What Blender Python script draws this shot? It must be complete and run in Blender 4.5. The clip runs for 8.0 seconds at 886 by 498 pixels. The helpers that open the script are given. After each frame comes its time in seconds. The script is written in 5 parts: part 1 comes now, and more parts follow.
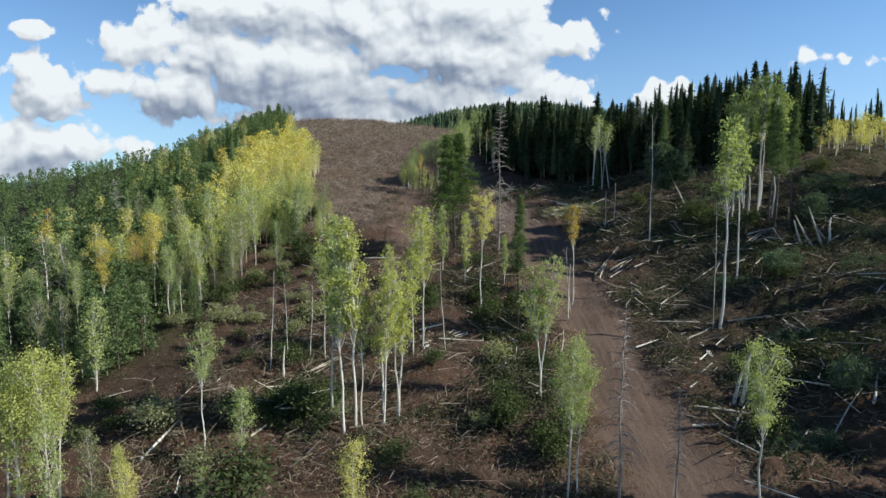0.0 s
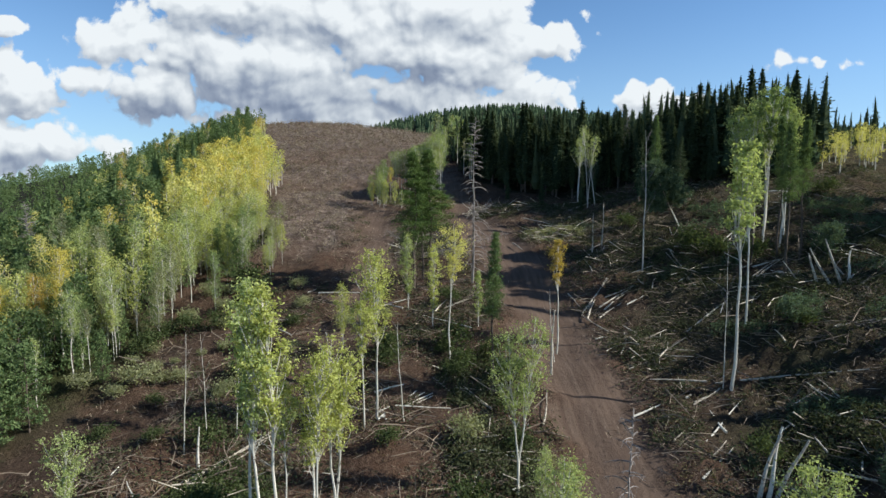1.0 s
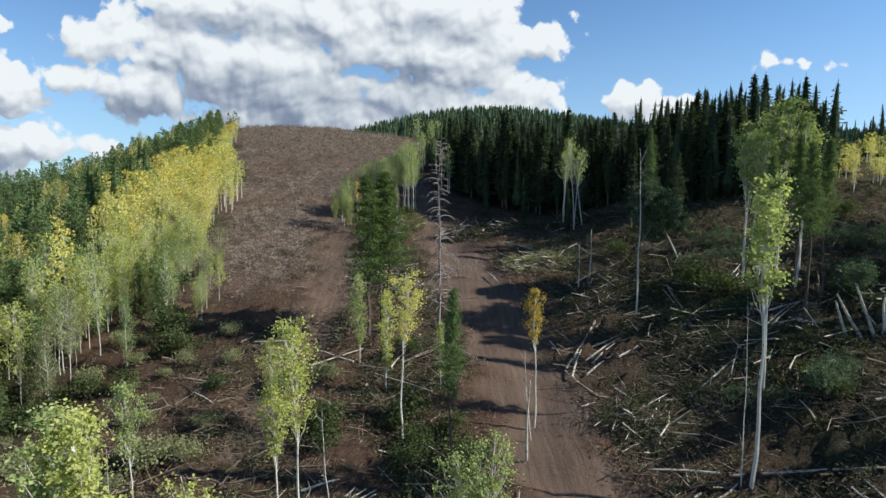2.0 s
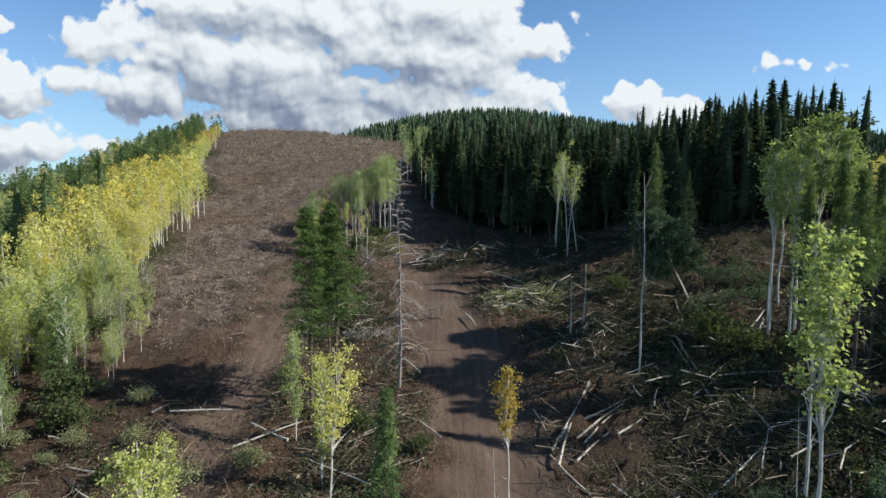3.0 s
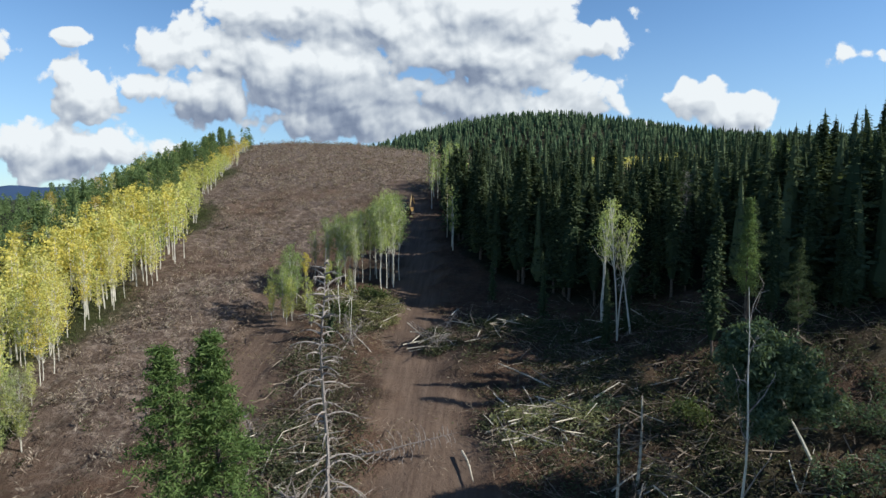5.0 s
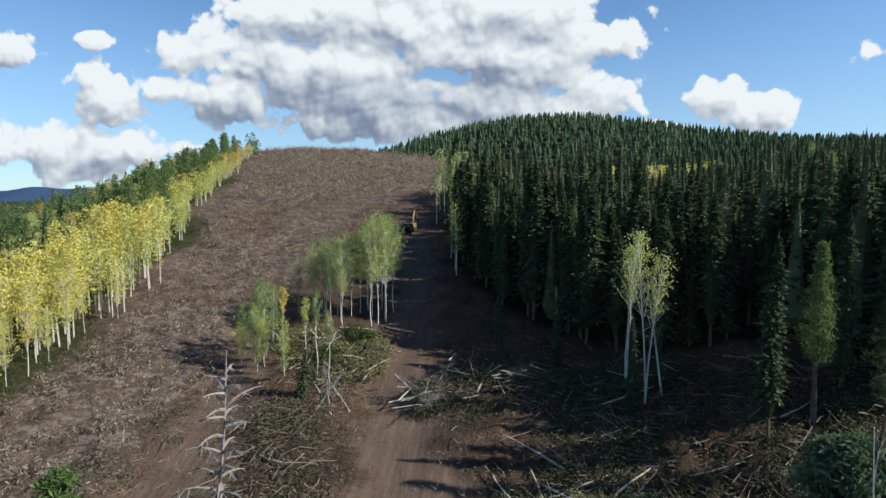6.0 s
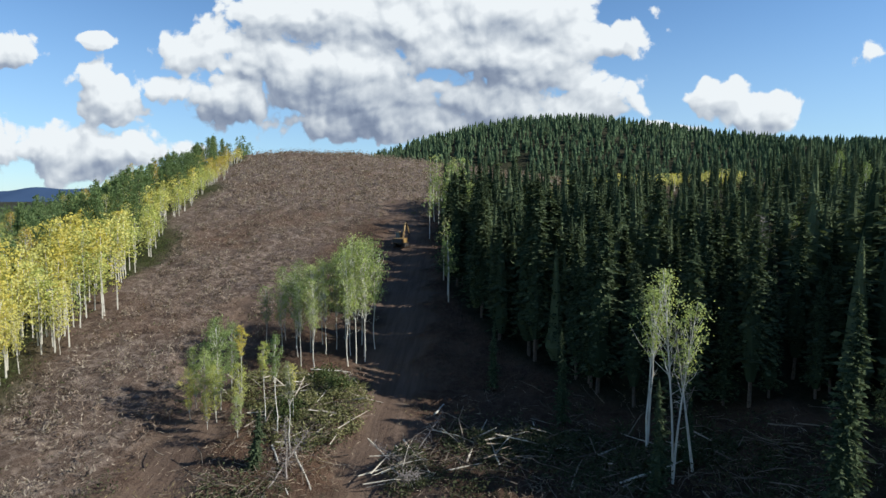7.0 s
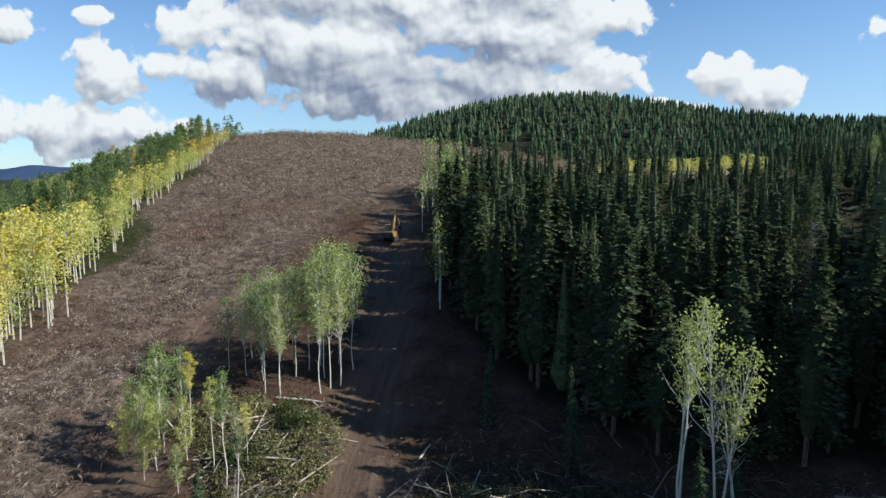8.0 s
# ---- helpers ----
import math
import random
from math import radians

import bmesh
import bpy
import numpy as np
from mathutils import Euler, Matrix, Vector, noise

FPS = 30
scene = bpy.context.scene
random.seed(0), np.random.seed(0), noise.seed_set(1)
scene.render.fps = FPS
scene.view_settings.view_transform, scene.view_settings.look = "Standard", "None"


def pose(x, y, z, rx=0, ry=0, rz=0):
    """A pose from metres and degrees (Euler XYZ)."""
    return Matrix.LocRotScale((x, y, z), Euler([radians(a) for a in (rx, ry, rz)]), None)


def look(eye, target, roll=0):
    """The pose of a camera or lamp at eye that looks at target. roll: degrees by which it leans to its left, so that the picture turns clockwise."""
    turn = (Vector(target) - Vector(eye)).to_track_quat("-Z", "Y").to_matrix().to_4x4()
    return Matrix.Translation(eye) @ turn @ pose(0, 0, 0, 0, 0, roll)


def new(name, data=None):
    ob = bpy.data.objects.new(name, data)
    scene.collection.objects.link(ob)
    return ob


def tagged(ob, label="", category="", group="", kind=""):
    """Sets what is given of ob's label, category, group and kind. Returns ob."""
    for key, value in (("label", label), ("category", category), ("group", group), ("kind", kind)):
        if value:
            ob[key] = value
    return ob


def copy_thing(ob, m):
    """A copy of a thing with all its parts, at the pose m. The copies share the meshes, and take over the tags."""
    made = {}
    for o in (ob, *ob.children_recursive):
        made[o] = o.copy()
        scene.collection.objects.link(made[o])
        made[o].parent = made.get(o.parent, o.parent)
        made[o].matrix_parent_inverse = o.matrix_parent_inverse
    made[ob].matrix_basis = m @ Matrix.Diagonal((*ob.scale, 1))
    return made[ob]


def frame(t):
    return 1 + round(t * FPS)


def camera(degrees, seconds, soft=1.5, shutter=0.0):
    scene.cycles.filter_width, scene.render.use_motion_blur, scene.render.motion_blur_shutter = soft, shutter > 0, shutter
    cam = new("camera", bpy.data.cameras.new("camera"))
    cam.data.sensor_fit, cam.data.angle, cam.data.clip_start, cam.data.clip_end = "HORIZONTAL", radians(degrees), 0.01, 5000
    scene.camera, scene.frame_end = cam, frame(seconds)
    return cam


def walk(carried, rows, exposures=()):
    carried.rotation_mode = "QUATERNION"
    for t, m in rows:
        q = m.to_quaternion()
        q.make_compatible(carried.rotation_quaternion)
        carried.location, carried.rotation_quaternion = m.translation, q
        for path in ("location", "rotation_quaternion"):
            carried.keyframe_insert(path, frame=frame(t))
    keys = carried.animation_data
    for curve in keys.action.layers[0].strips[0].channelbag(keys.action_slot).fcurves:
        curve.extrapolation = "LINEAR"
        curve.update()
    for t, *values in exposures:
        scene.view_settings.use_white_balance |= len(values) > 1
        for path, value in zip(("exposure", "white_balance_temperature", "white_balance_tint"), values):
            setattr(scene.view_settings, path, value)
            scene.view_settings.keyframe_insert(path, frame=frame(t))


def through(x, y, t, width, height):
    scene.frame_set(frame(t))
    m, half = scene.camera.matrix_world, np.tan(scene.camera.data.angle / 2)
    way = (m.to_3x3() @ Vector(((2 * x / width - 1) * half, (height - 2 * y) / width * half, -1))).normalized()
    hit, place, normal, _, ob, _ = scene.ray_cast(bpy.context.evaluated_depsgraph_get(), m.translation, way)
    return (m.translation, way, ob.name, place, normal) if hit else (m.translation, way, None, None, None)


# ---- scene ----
cam = camera(74.1, 8.0)
METRES, EYE, TILT, LEAN, TURN = 80.0, 16.0, -5.7, 0.0, 0.0
ROWS = [
    (0.0, 0.0, 0.0, 0.0, 0.0, 0.0, 0.0),
    (0.5, 0.0086, 0.0565, 0.0223, -0.96, 0.04, 0.04),
    (1.0, 0.0225, 0.1147, 0.0453, -1.71, 0.03, 0.06),
    (1.5, 0.0407, 0.1746, 0.0688, -2.2, 0.01, 0.13),
    (1.7, 0.0486, 0.1989, 0.0781, -2.42, 0.01, 0.15),
    (2.8, 0.0975, 0.3355, 0.1282, -3.05, 0.06, 0.15),
    (3.0, 0.1065, 0.3603, 0.1367, -2.66, 0.07, 0.12),
    (3.5, 0.1289, 0.4222, 0.1569, -0.7, 0.09, -0.0),
    (4.0, 0.1465, 0.4794, 0.1835, -0.28, 0.12, -0.03),
    (4.5, 0.1619, 0.5355, 0.2073, 0.38, 0.14, -0.11),
    (5.0, 0.1757, 0.5918, 0.2296, 2.6, 0.13, -0.19),
    (5.2, 0.1803, 0.6144, 0.2381, 3.15, 0.13, -0.22),
    (6.3, 0.1973, 0.7379, 0.2808, 4.3, 0.21, -0.34),
    (6.5, 0.1991, 0.7593, 0.2877, 4.29, 0.22, -0.36),
    (7.0, 0.202, 0.8109, 0.3037, 4.35, 0.23, -0.39),
    (7.5, 0.2048, 0.8612, 0.3196, 4.4, 0.22, -0.39),
    (7.6, 0.2052, 0.8715, 0.3225, 4.4, 0.18, -0.39),
    (7.7, 0.2056, 0.8820, 0.3253, 4.4, -0.30, -0.40),
    (7.8, 0.2059, 0.8925, 0.3280, 4.4, -1.12, -0.41),
    (7.9, 0.2062, 0.9030, 0.3307, 4.4, -1.74, -0.42),
    (8.0, 0.2065, 0.9135, 0.3334, 4.4, -1.9, -0.43),
]
walk(cam, [(t, pose(0, 0, EYE, TILT, LEAN, TURN) @ pose(METRES * x, METRES * y, METRES * z, 90 + pitch, roll, yaw)) for t, x, y, z, yaw, pitch, roll in ROWS])

# ---- sky, clouds and sun ----
SUN_EL, SUN_AZ = radians(34), radians(97)   # azimuth from +y towards +x
SUN_WAY = Vector((math.sin(SUN_AZ) * math.cos(SUN_EL), math.cos(SUN_AZ) * math.cos(SUN_EL), math.sin(SUN_EL)))


class Graph:
    """Short writing for node trees."""

    def __init__(self, tree):
        self.tree = tree

    def node(self, kind, operation=None):
        n = self.tree.nodes.new(kind)
        if operation:
            n.operation = operation
        return n

    def put(self, socket, value):
        if isinstance(value, bpy.types.NodeSocket):
            self.tree.links.new(value, socket)
        elif value is not None:
            socket.default_value = value

    def math(self, op, a, b=None, c=None, clamp=False):
        n = self.node("ShaderNodeMath", op)
        n.use_clamp = clamp
        for i, v in enumerate((a, b, c)):
            self.put(n.inputs[i], v)
        return n.outputs[0]

    def vec(self, op, a, b=None):
        n = self.node("ShaderNodeVectorMath", op)
        self.put(n.inputs[0], a)
        if b is not None:
            self.put(n.inputs[1], b)
        return n.outputs[1] if op in ("LENGTH", "DISTANCE", "DOT_PRODUCT") else n.outputs[0]

    def noise(self, vector, scale, detail=4, rough=0.55, distortion=0.0, colour=False):
        n = self.node("ShaderNodeTexNoise")
        self.put(n.inputs["Vector"], vector)
        n.inputs["Scale"].default_value, n.inputs["Detail"].default_value = scale, detail
        n.inputs["Roughness"].default_value, n.inputs["Distortion"].default_value = rough, distortion
        return n.outputs["Color" if colour else "Fac"]

    def fit(self, value, a, b, c=0.0, d=1.0, smooth=False):
        n = self.node("ShaderNodeMapRange")
        n.interpolation_type, n.clamp = "SMOOTHSTEP" if smooth else "LINEAR", True
        self.put(n.inputs[0], value)
        for i, v in enumerate((a, b, c, d)):
            self.put(n.inputs[i + 1], v)
        return n.outputs[0]

    def mix(self, fac, a, b, blend="MIX"):
        n = self.node("ShaderNodeMix")
        n.data_type, n.blend_type, n.clamp_factor = "RGBA", blend, True
        self.put(n.inputs[0], fac)
        self.put(n.inputs[6], (*a, 1) if isinstance(a, tuple) and len(a) == 3 else a)
        self.put(n.inputs[7], (*b, 1) if isinstance(b, tuple) and len(b) == 3 else b)
        return n.outputs[2]


def cloud_field(name, detail, coarse):
    """A node group: how deep inside the clouds a point of the sky lies. Cloud heads as soft ellipses, broken up by noise."""
    tree = bpy.data.node_groups.new(name, "ShaderNodeTree")
    tree.interface.new_socket("Point", in_out="INPUT", socket_type="NodeSocketVector")
    tree.interface.new_socket("Depth", in_out="OUTPUT", socket_type="NodeSocketFloat")
    g = Graph(tree)
    p = g.node("NodeGroupInput").outputs[0]
    swirl = g.vec("SUBTRACT", g.noise(p, 6.0, 4, 0.55, colour=True), (0.5, 0.5, 0.5))
    p = g.vec("ADD", p, g.vec("MULTIPLY", swirl, (0.07, 0.06, 0)))
    # middle across, middle up, half width, half height
    heads = ((-0.475, 0.255, 0.100, 0.060), (-0.41, 0.215, 0.07, 0.04), (-0.30, 0.305, 0.17, 0.085), (-0.13, 0.300, 0.20, 0.10), (0.06, 0.285, 0.18, 0.09),
             (0.075, 0.205, 0.17, 0.105), (0.197, 0.245, 0.070, 0.050), (-0.28, 0.200, 0.22, 0.080), (-0.44, 0.165, 0.10, 0.045), (-0.20, 0.160, 0.26, 0.060),
             (-0.18, 0.125, 0.26, 0.045), (0.02, 0.150, 0.22, 0.06), (0.10, 0.135, 0.15, 0.05), (-0.02, 0.235, 0.2, 0.09), (-0.650, 0.172, 0.085, 0.060), (-0.69, 0.205, 0.05, 0.035),
             (-0.560, 0.184, 0.060, 0.032), (-0.82, 0.085, 0.20, 0.060), (-0.66, 0.070, 0.17, 0.045), (-0.84, 0.245, 0.09, 0.040),
             (-0.690, 0.262, 0.045, 0.018), (0.372, 0.160, 0.058, 0.044), (0.445, 0.130, 0.092, 0.034),
             (0.287, 0.101, 0.07, 0.016), (1.2, 0.22, 0.25, 0.08), (-1.35, 0.22, 0.3, 0.10))
    wisps = ((0.67, 0.216), (0.50, 0.15))
    heads += ((0.67, 0.216, 0.11, 0.022),)
    field = None
    for u, v, a, b in heads:
        d = g.vec("LENGTH", g.vec("MULTIPLY", g.vec("SUBTRACT", p, (u, v, 0)), (1 / a, 1 / b, 0)))
        e = g.math("SUBTRACT", 1.0, d)
        if (u, v) in wisps:
            e = g.math("SUBTRACT", g.math("MULTIPLY", e, 0.55), 0.12)
        field = e if field is None else g.math("SMOOTH_MAX", field, e, 0.15)
    field = g.math("MINIMUM", g.math("MULTIPLY", field, 1.2), 0.9)
    for scale, share in ((8.0, 0.6), (19.0, 0.65), (43.0, 0.45 * coarse)):
        puffs = g.node("ShaderNodeTexVoronoi")
        puffs.feature = "SMOOTH_F1"
        g.put(puffs.inputs["Vector"], p)
        puffs.inputs["Scale"].default_value, puffs.inputs["Smoothness"].default_value = scale, 0.35
        field = g.math("ADD", field, g.math("MULTIPLY", g.math("SUBTRACT", 0.45, puffs.outputs["Distance"]), share))
    rough = g.math("SUBTRACT", g.noise(p, 12.0, detail, 0.66), 0.5)
    field = g.math("ADD", field, g.math("MULTIPLY", rough, 1.6 * coarse))
    g.put(g.node("NodeGroupOutput").inputs[0], field)
    return tree


def build_world():
    world = bpy.data.worlds.new("sky")
    scene.world = world
    world.use_nodes = True
    world.node_tree.nodes.clear()
    g = Graph(world.node_tree)
    sky = g.node("ShaderNodeTexSky")
    sky.sky_type, sky.sun_disc, sky.sun_elevation, sky.sun_rotation, sky.altitude = "NISHITA", False, SUN_EL, SUN_AZ, 2200
    sky.air_density, sky.dust_density, sky.ozone_density = 1.0, 0.6, 1.6
    way = g.node("ShaderNodeTexCoord").outputs["Generated"]
    xyz = g.node("ShaderNodeSeparateXYZ")
    g.put(xyz.inputs[0], way)
    ahead = g.math("MAXIMUM", xyz.outputs[1], 0.05)
    point = g.node("ShaderNodeCombineXYZ")
    g.put(point.inputs[0], g.math("DIVIDE", xyz.outputs[0], ahead))
    g.put(point.inputs[1], g.math("DIVIDE", xyz.outputs[2], ahead))
    fine, soft_field = cloud_field("cloud_edges", 10, 1.0), cloud_field("cloud_bulk", 3, 0.6)

    def depth(at, field=soft_field):
        n = g.node("ShaderNodeGroup")
        n.node_tree = field
        g.put(n.inputs[0], at)
        return n.outputs[0]

    edge = depth(point.outputs[0], fine)
    edge_sunward = depth(g.vec("ADD", point.outputs[0], (0.005, 0.009, 0)), fine)
    here = depth(point.outputs[0])
    sunward = depth(g.vec("ADD", point.outputs[0], (0.016, 0.028, 0)))
    above = depth(g.vec("ADD", point.outputs[0], (0.025, 0.11, 0)))
    cover = g.fit(edge, 0.06, 0.27, smooth=True)
    grain = g.fit(g.math("SUBTRACT", edge, edge_sunward), -0.4, 0.4)
    relief = g.fit(g.math("SUBTRACT", here, sunward), -0.42, 0.34)
    thick = g.fit(above, 0.1, 1.3, smooth=True)
    # grey bases and hollows of the large cloud
    drift = g.vec("SUBTRACT", g.noise(point.outputs[0], 7.0, 4, 0.6, colour=True), (0.5, 0.5, 0.5))
    wander = g.vec("ADD", point.outputs[0], g.vec("MULTIPLY", drift, (0.10, 0.08, 0)))
    grey = None
    for u, v, wide, tall, deep in ((-0.20, 0.140, 0.30, 0.060, 1.1), (-0.46, 0.142, 0.12, 0.045, 0.75), (-0.26, 0.265, 0.20, 0.045, 0.45), (-0.37, 0.222, 0.07, 0.035, 0.65),
                                   (0.03, 0.270, 0.13, 0.04, 0.38), (0.0, 0.185, 0.17, 0.05, 0.6), (0.12, 0.125, 0.2, 0.04, 0.5), (-0.78, 0.045, 0.32, 0.045, 0.4),
                                   (-0.62, 0.140, 0.09, 0.03, 0.5), (-0.82, 0.235, 0.10, 0.03, 0.4), (0.43, 0.112, 0.10, 0.022, 0.4)):
        d = g.vec("LENGTH", g.vec("MULTIPLY", g.vec("SUBTRACT", wander, (u, v, 0)), (1 / wide, 1 / tall, 0)))
        e = g.math("MULTIPLY", g.fit(d, 1.25, 0.1, smooth=True), deep)
        grey = e if grey is None else g.math("MAXIMUM", grey, e)
    light = g.math("ADD", g.math("ADD", 0.40, g.math("MULTIPLY", grain, 0.42)), g.math("MULTIPLY", relief, 0.46))
    light = g.math("SUBTRACT", g.math("SUBTRACT", light, g.math("MULTIPLY", grey, 0.48)), g.math("MULTIPLY", thick, 0.20), clamp=True)
    tone = g.node("ShaderNodeValToRGB")
    ramp_stops = tone.color_ramp.elements
    ramp_stops[0].position, ramp_stops[0].color = 0.0, (2.3, 2.9, 4.1, 1)
    ramp_stops[1].position, ramp_stops[1].color = 1.0, (9.6, 10.2, 10.6, 1)
    for place, colour in ((0.25, (3.4, 4.1, 5.3, 1)), (0.6, (6.3, 7.0, 7.8, 1))):
        stop = ramp_stops.new(place)
        stop.color = colour
    g.put(tone.inputs[0], light)
    front = g.fit(xyz.outputs[1], 0.05, 0.25)
    haze = g.math("MULTIPLY", g.fit(xyz.outputs[2], 0.30, 0.0, 0.0, 0.5, smooth=True), g.fit(xyz.outputs[2], -0.02, 0.0))
    blue = g.mix(1.0, sky.outputs[0], (1.25, 1.60, 1.80), "MULTIPLY")
    clear = g.mix(haze, blue, (4.3, 6.0, 7.8))
    full = g.mix(g.math("MULTIPLY", cover, front), clear, tone.outputs[0])
    back = g.node("ShaderNodeBackground")
    g.put(back.inputs[0], full)
    back.inputs[1].default_value = 0.058
    g.put(g.node("ShaderNodeOutputWorld").inputs[0], back.outputs[0])

    lamp = bpy.data.lights.new("sun", "SUN")
    lamp.energy, lamp.angle, lamp.color = 5.0, radians(0.6), (0.975, 0.965, 0.885)
    ob = new("sun", lamp)
    ob.matrix_basis = look((60, 40, 90), Vector((60, 40, 90)) - SUN_WAY)


build_world()
scene.view_settings.exposure = 0.62

# ---- materials ----
def material(name):
    m = bpy.data.materials.new(name)
    m.use_nodes = True
    m.node_tree.nodes.clear()
    return m, Graph(m.node_tree)


def finish(g, colour, rough=0.9, bump=None, strength=0.5, distance=0.1, spec=0.2, metal=0.0):
    b = g.node("ShaderNodeBsdfPrincipled")
    g.put(b.inputs["Base Color"], (*colour, 1) if isinstance(colour, tuple) else colour)
    g.put(b.inputs["Roughness"], rough)
    b.inputs["Specular IOR Level"].default_value = spec
    b.inputs["Metallic"].default_value = metal
    if bump is not None:
        n = g.node("ShaderNodeBump")
        n.inputs["Strength"].default_value, n.inputs["Distance"].default_value = strength, distance
        g.put(n.inputs["Height"], bump)
        g.put(b.inputs["Normal"], n.outputs[0])
    g.put(g.node("ShaderNodeOutputMaterial").inputs[0], b.outputs[0])


def leaf_material(name, dark, bright, through=0.4):
    """Leaves: each blade and each tree a little different; light passes through in part."""
    m, g = material(name)
    blade = g.node("ShaderNodeNewGeometry").outputs["Random Per Island"]
    tree = g.node("ShaderNodeObjectInfo").outputs["Random"]
    colour = g.mix(blade, dark, bright)
    colour = g.mix(g.math("MULTIPLY", tree, 0.45), colour, tuple(0.45 * (a + b) for a, b in zip(dark, bright)))
    d = g.node("ShaderNodeBsdfDiffuse")
    t = g.node("ShaderNodeBsdfTranslucent")
    g.put(d.inputs[0], colour)
    g.put(t.inputs[0], g.mix(1.0, colour, (1.0, 1.0, 0.55), "MULTIPLY"))
    mixed = g.node("ShaderNodeMixShader")
    mixed.inputs[0].default_value = through
    g.put(mixed.inputs[1], d.outputs[0])
    g.put(mixed.inputs[2], t.outputs[0])
    g.put(g.node("ShaderNodeOutputMaterial").inputs[0], mixed.outputs[0])
    return m


def bark_material(name, pale, dark, scale, amount, rough=0.85):
    m, g = material(name)
    at = g.node("ShaderNodeTexCoord").outputs["Object"]
    flat = g.vec("MULTIPLY", at, (1.0, 1.0, 0.55))
    marks = g.fit(g.noise(flat, scale, 5, 0.65), 0.62 - amount, 0.68 - amount * 0.5)
    tint = g.noise(at, scale * 0.25, 2)
    tree = g.node("ShaderNodeObjectInfo").outputs["Random"]
    base = g.mix(g.fit(tint, 0.3, 0.7), pale, tuple(c * 0.72 for c in pale))
    base = g.mix(g.math("MULTIPLY", tree, 0.35), base, tuple(c * 0.6 for c in pale))
    finish(g, g.mix(marks, base, dark), rough, g.noise(flat, scale * 2, 4), 0.4, 0.03)
    return m


def ground_material():
    """Churned brown soil; the marks in the mesh say where it is driven bare, grown with brush or grassy."""
    m, g = material("churned_soil")
    at = g.node("ShaderNodeTexCoord").outputs["Object"]
    big, mid, fine = g.noise(at, 0.05, 4), g.noise(at, 0.35, 5, 0.6), g.noise(at, 2.2, 7, 0.68)
    chips = g.noise(g.vec("MULTIPLY", at, (1, 1, 0.3)), 5.5, 4, 0.7, 0.8)

    def mark(name):
        n = g.node("ShaderNodeAttribute")
        n.attribute_name = name
        return n.outputs["Fac"]

    soil = g.mix(g.fit(mid, 0.35, 0.65), (0.048, 0.028, 0.019), (0.096, 0.055, 0.036))
    soil = g.mix(g.fit(fine, 0.45, 0.7), soil, (0.118, 0.076, 0.053))
    soil = g.mix(g.fit(big, 0.5, 0.7), soil, (0.036, 0.027, 0.021))
    litter = g.mix(g.fit(chips, 0.60, 0.74), soil, (0.158, 0.128, 0.093))
    litter = g.mix(g.fit(g.noise(at, 1.1, 5, 0.7), 0.56, 0.68), litter, (0.026, 0.026, 0.014))
    ruts = g.noise(g.vec("MULTIPLY", at, (1.3, 0.08, 0.2)), 1.6, 5, 0.6, 0.5)
    bare = g.mix(g.fit(ruts, 0.35, 0.68), (0.084, 0.056, 0.042), (0.128, 0.090, 0.068))
    bare = g.mix(g.fit(fine, 0.55, 0.85), bare, (0.055, 0.037, 0.027))
    tufts = g.noise(g.vec("MULTIPLY", at, (1.0, 1.5, 1.0)), 0.75, 3, 0.6)
    brush = g.mix(g.fit(mid, 0.35, 0.65), (0.072, 0.050, 0.039), (0.118, 0.084, 0.066))
    brush = g.mix(g.fit(tufts, 0.50, 0.62), brush, (0.195, 0.150, 0.122))
    brush = g.mix(g.fit(fine, 0.50, 0.75), brush, (0.205, 0.162, 0.132))
    brush = g.mix(g.fit(big, 0.52, 0.75), brush, (0.108, 0.066, 0.045))
    grass = g.mix(g.fit(fine, 0.35, 0.7), (0.021, 0.027, 0.010), (0.058, 0.059, 0.023))
    colour = g.mix(mark("brush"), litter, brush)
    colour = g.mix(mark("grass"), colour, grass)
    # needle litter under the woods; on the bank it also paints in shade
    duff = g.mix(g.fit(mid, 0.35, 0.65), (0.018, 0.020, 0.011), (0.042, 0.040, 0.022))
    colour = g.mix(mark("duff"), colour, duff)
    colour = g.mix(mark("bare"), colour, bare)
    relief = g.math("ADD", g.math("MULTIPLY", fine, 0.6), g.math("MULTIPLY", g.math("ADD", chips, ruts), 0.3))
    relief = g.math("MULTIPLY", relief, g.math("SUBTRACT", 1.0, g.math("MULTIPLY", mark("bare"), 0.7)))
    finish(g, colour, 0.95, relief, 1.0, 0.45, spec=0.1)
    return m


def plain_material(name, a, b, scale=3.0, rough=0.7, spec=0.3, metal=0.0):
    m, g = material(name)
    at = g.node("ShaderNodeTexCoord").outputs["Object"]
    n = g.noise(at, scale, 6, 0.65)
    one = g.node("ShaderNodeNewGeometry").outputs["Random Per Island"]
    colour = g.mix(g.fit(g.math("ADD", g.math("MULTIPLY", n, 0.6), g.math("MULTIPLY", one, 0.4)), 0.25, 0.75), a, b)
    finish(g, colour, rough, n, 0.3, 0.03, spec, metal)
    return m


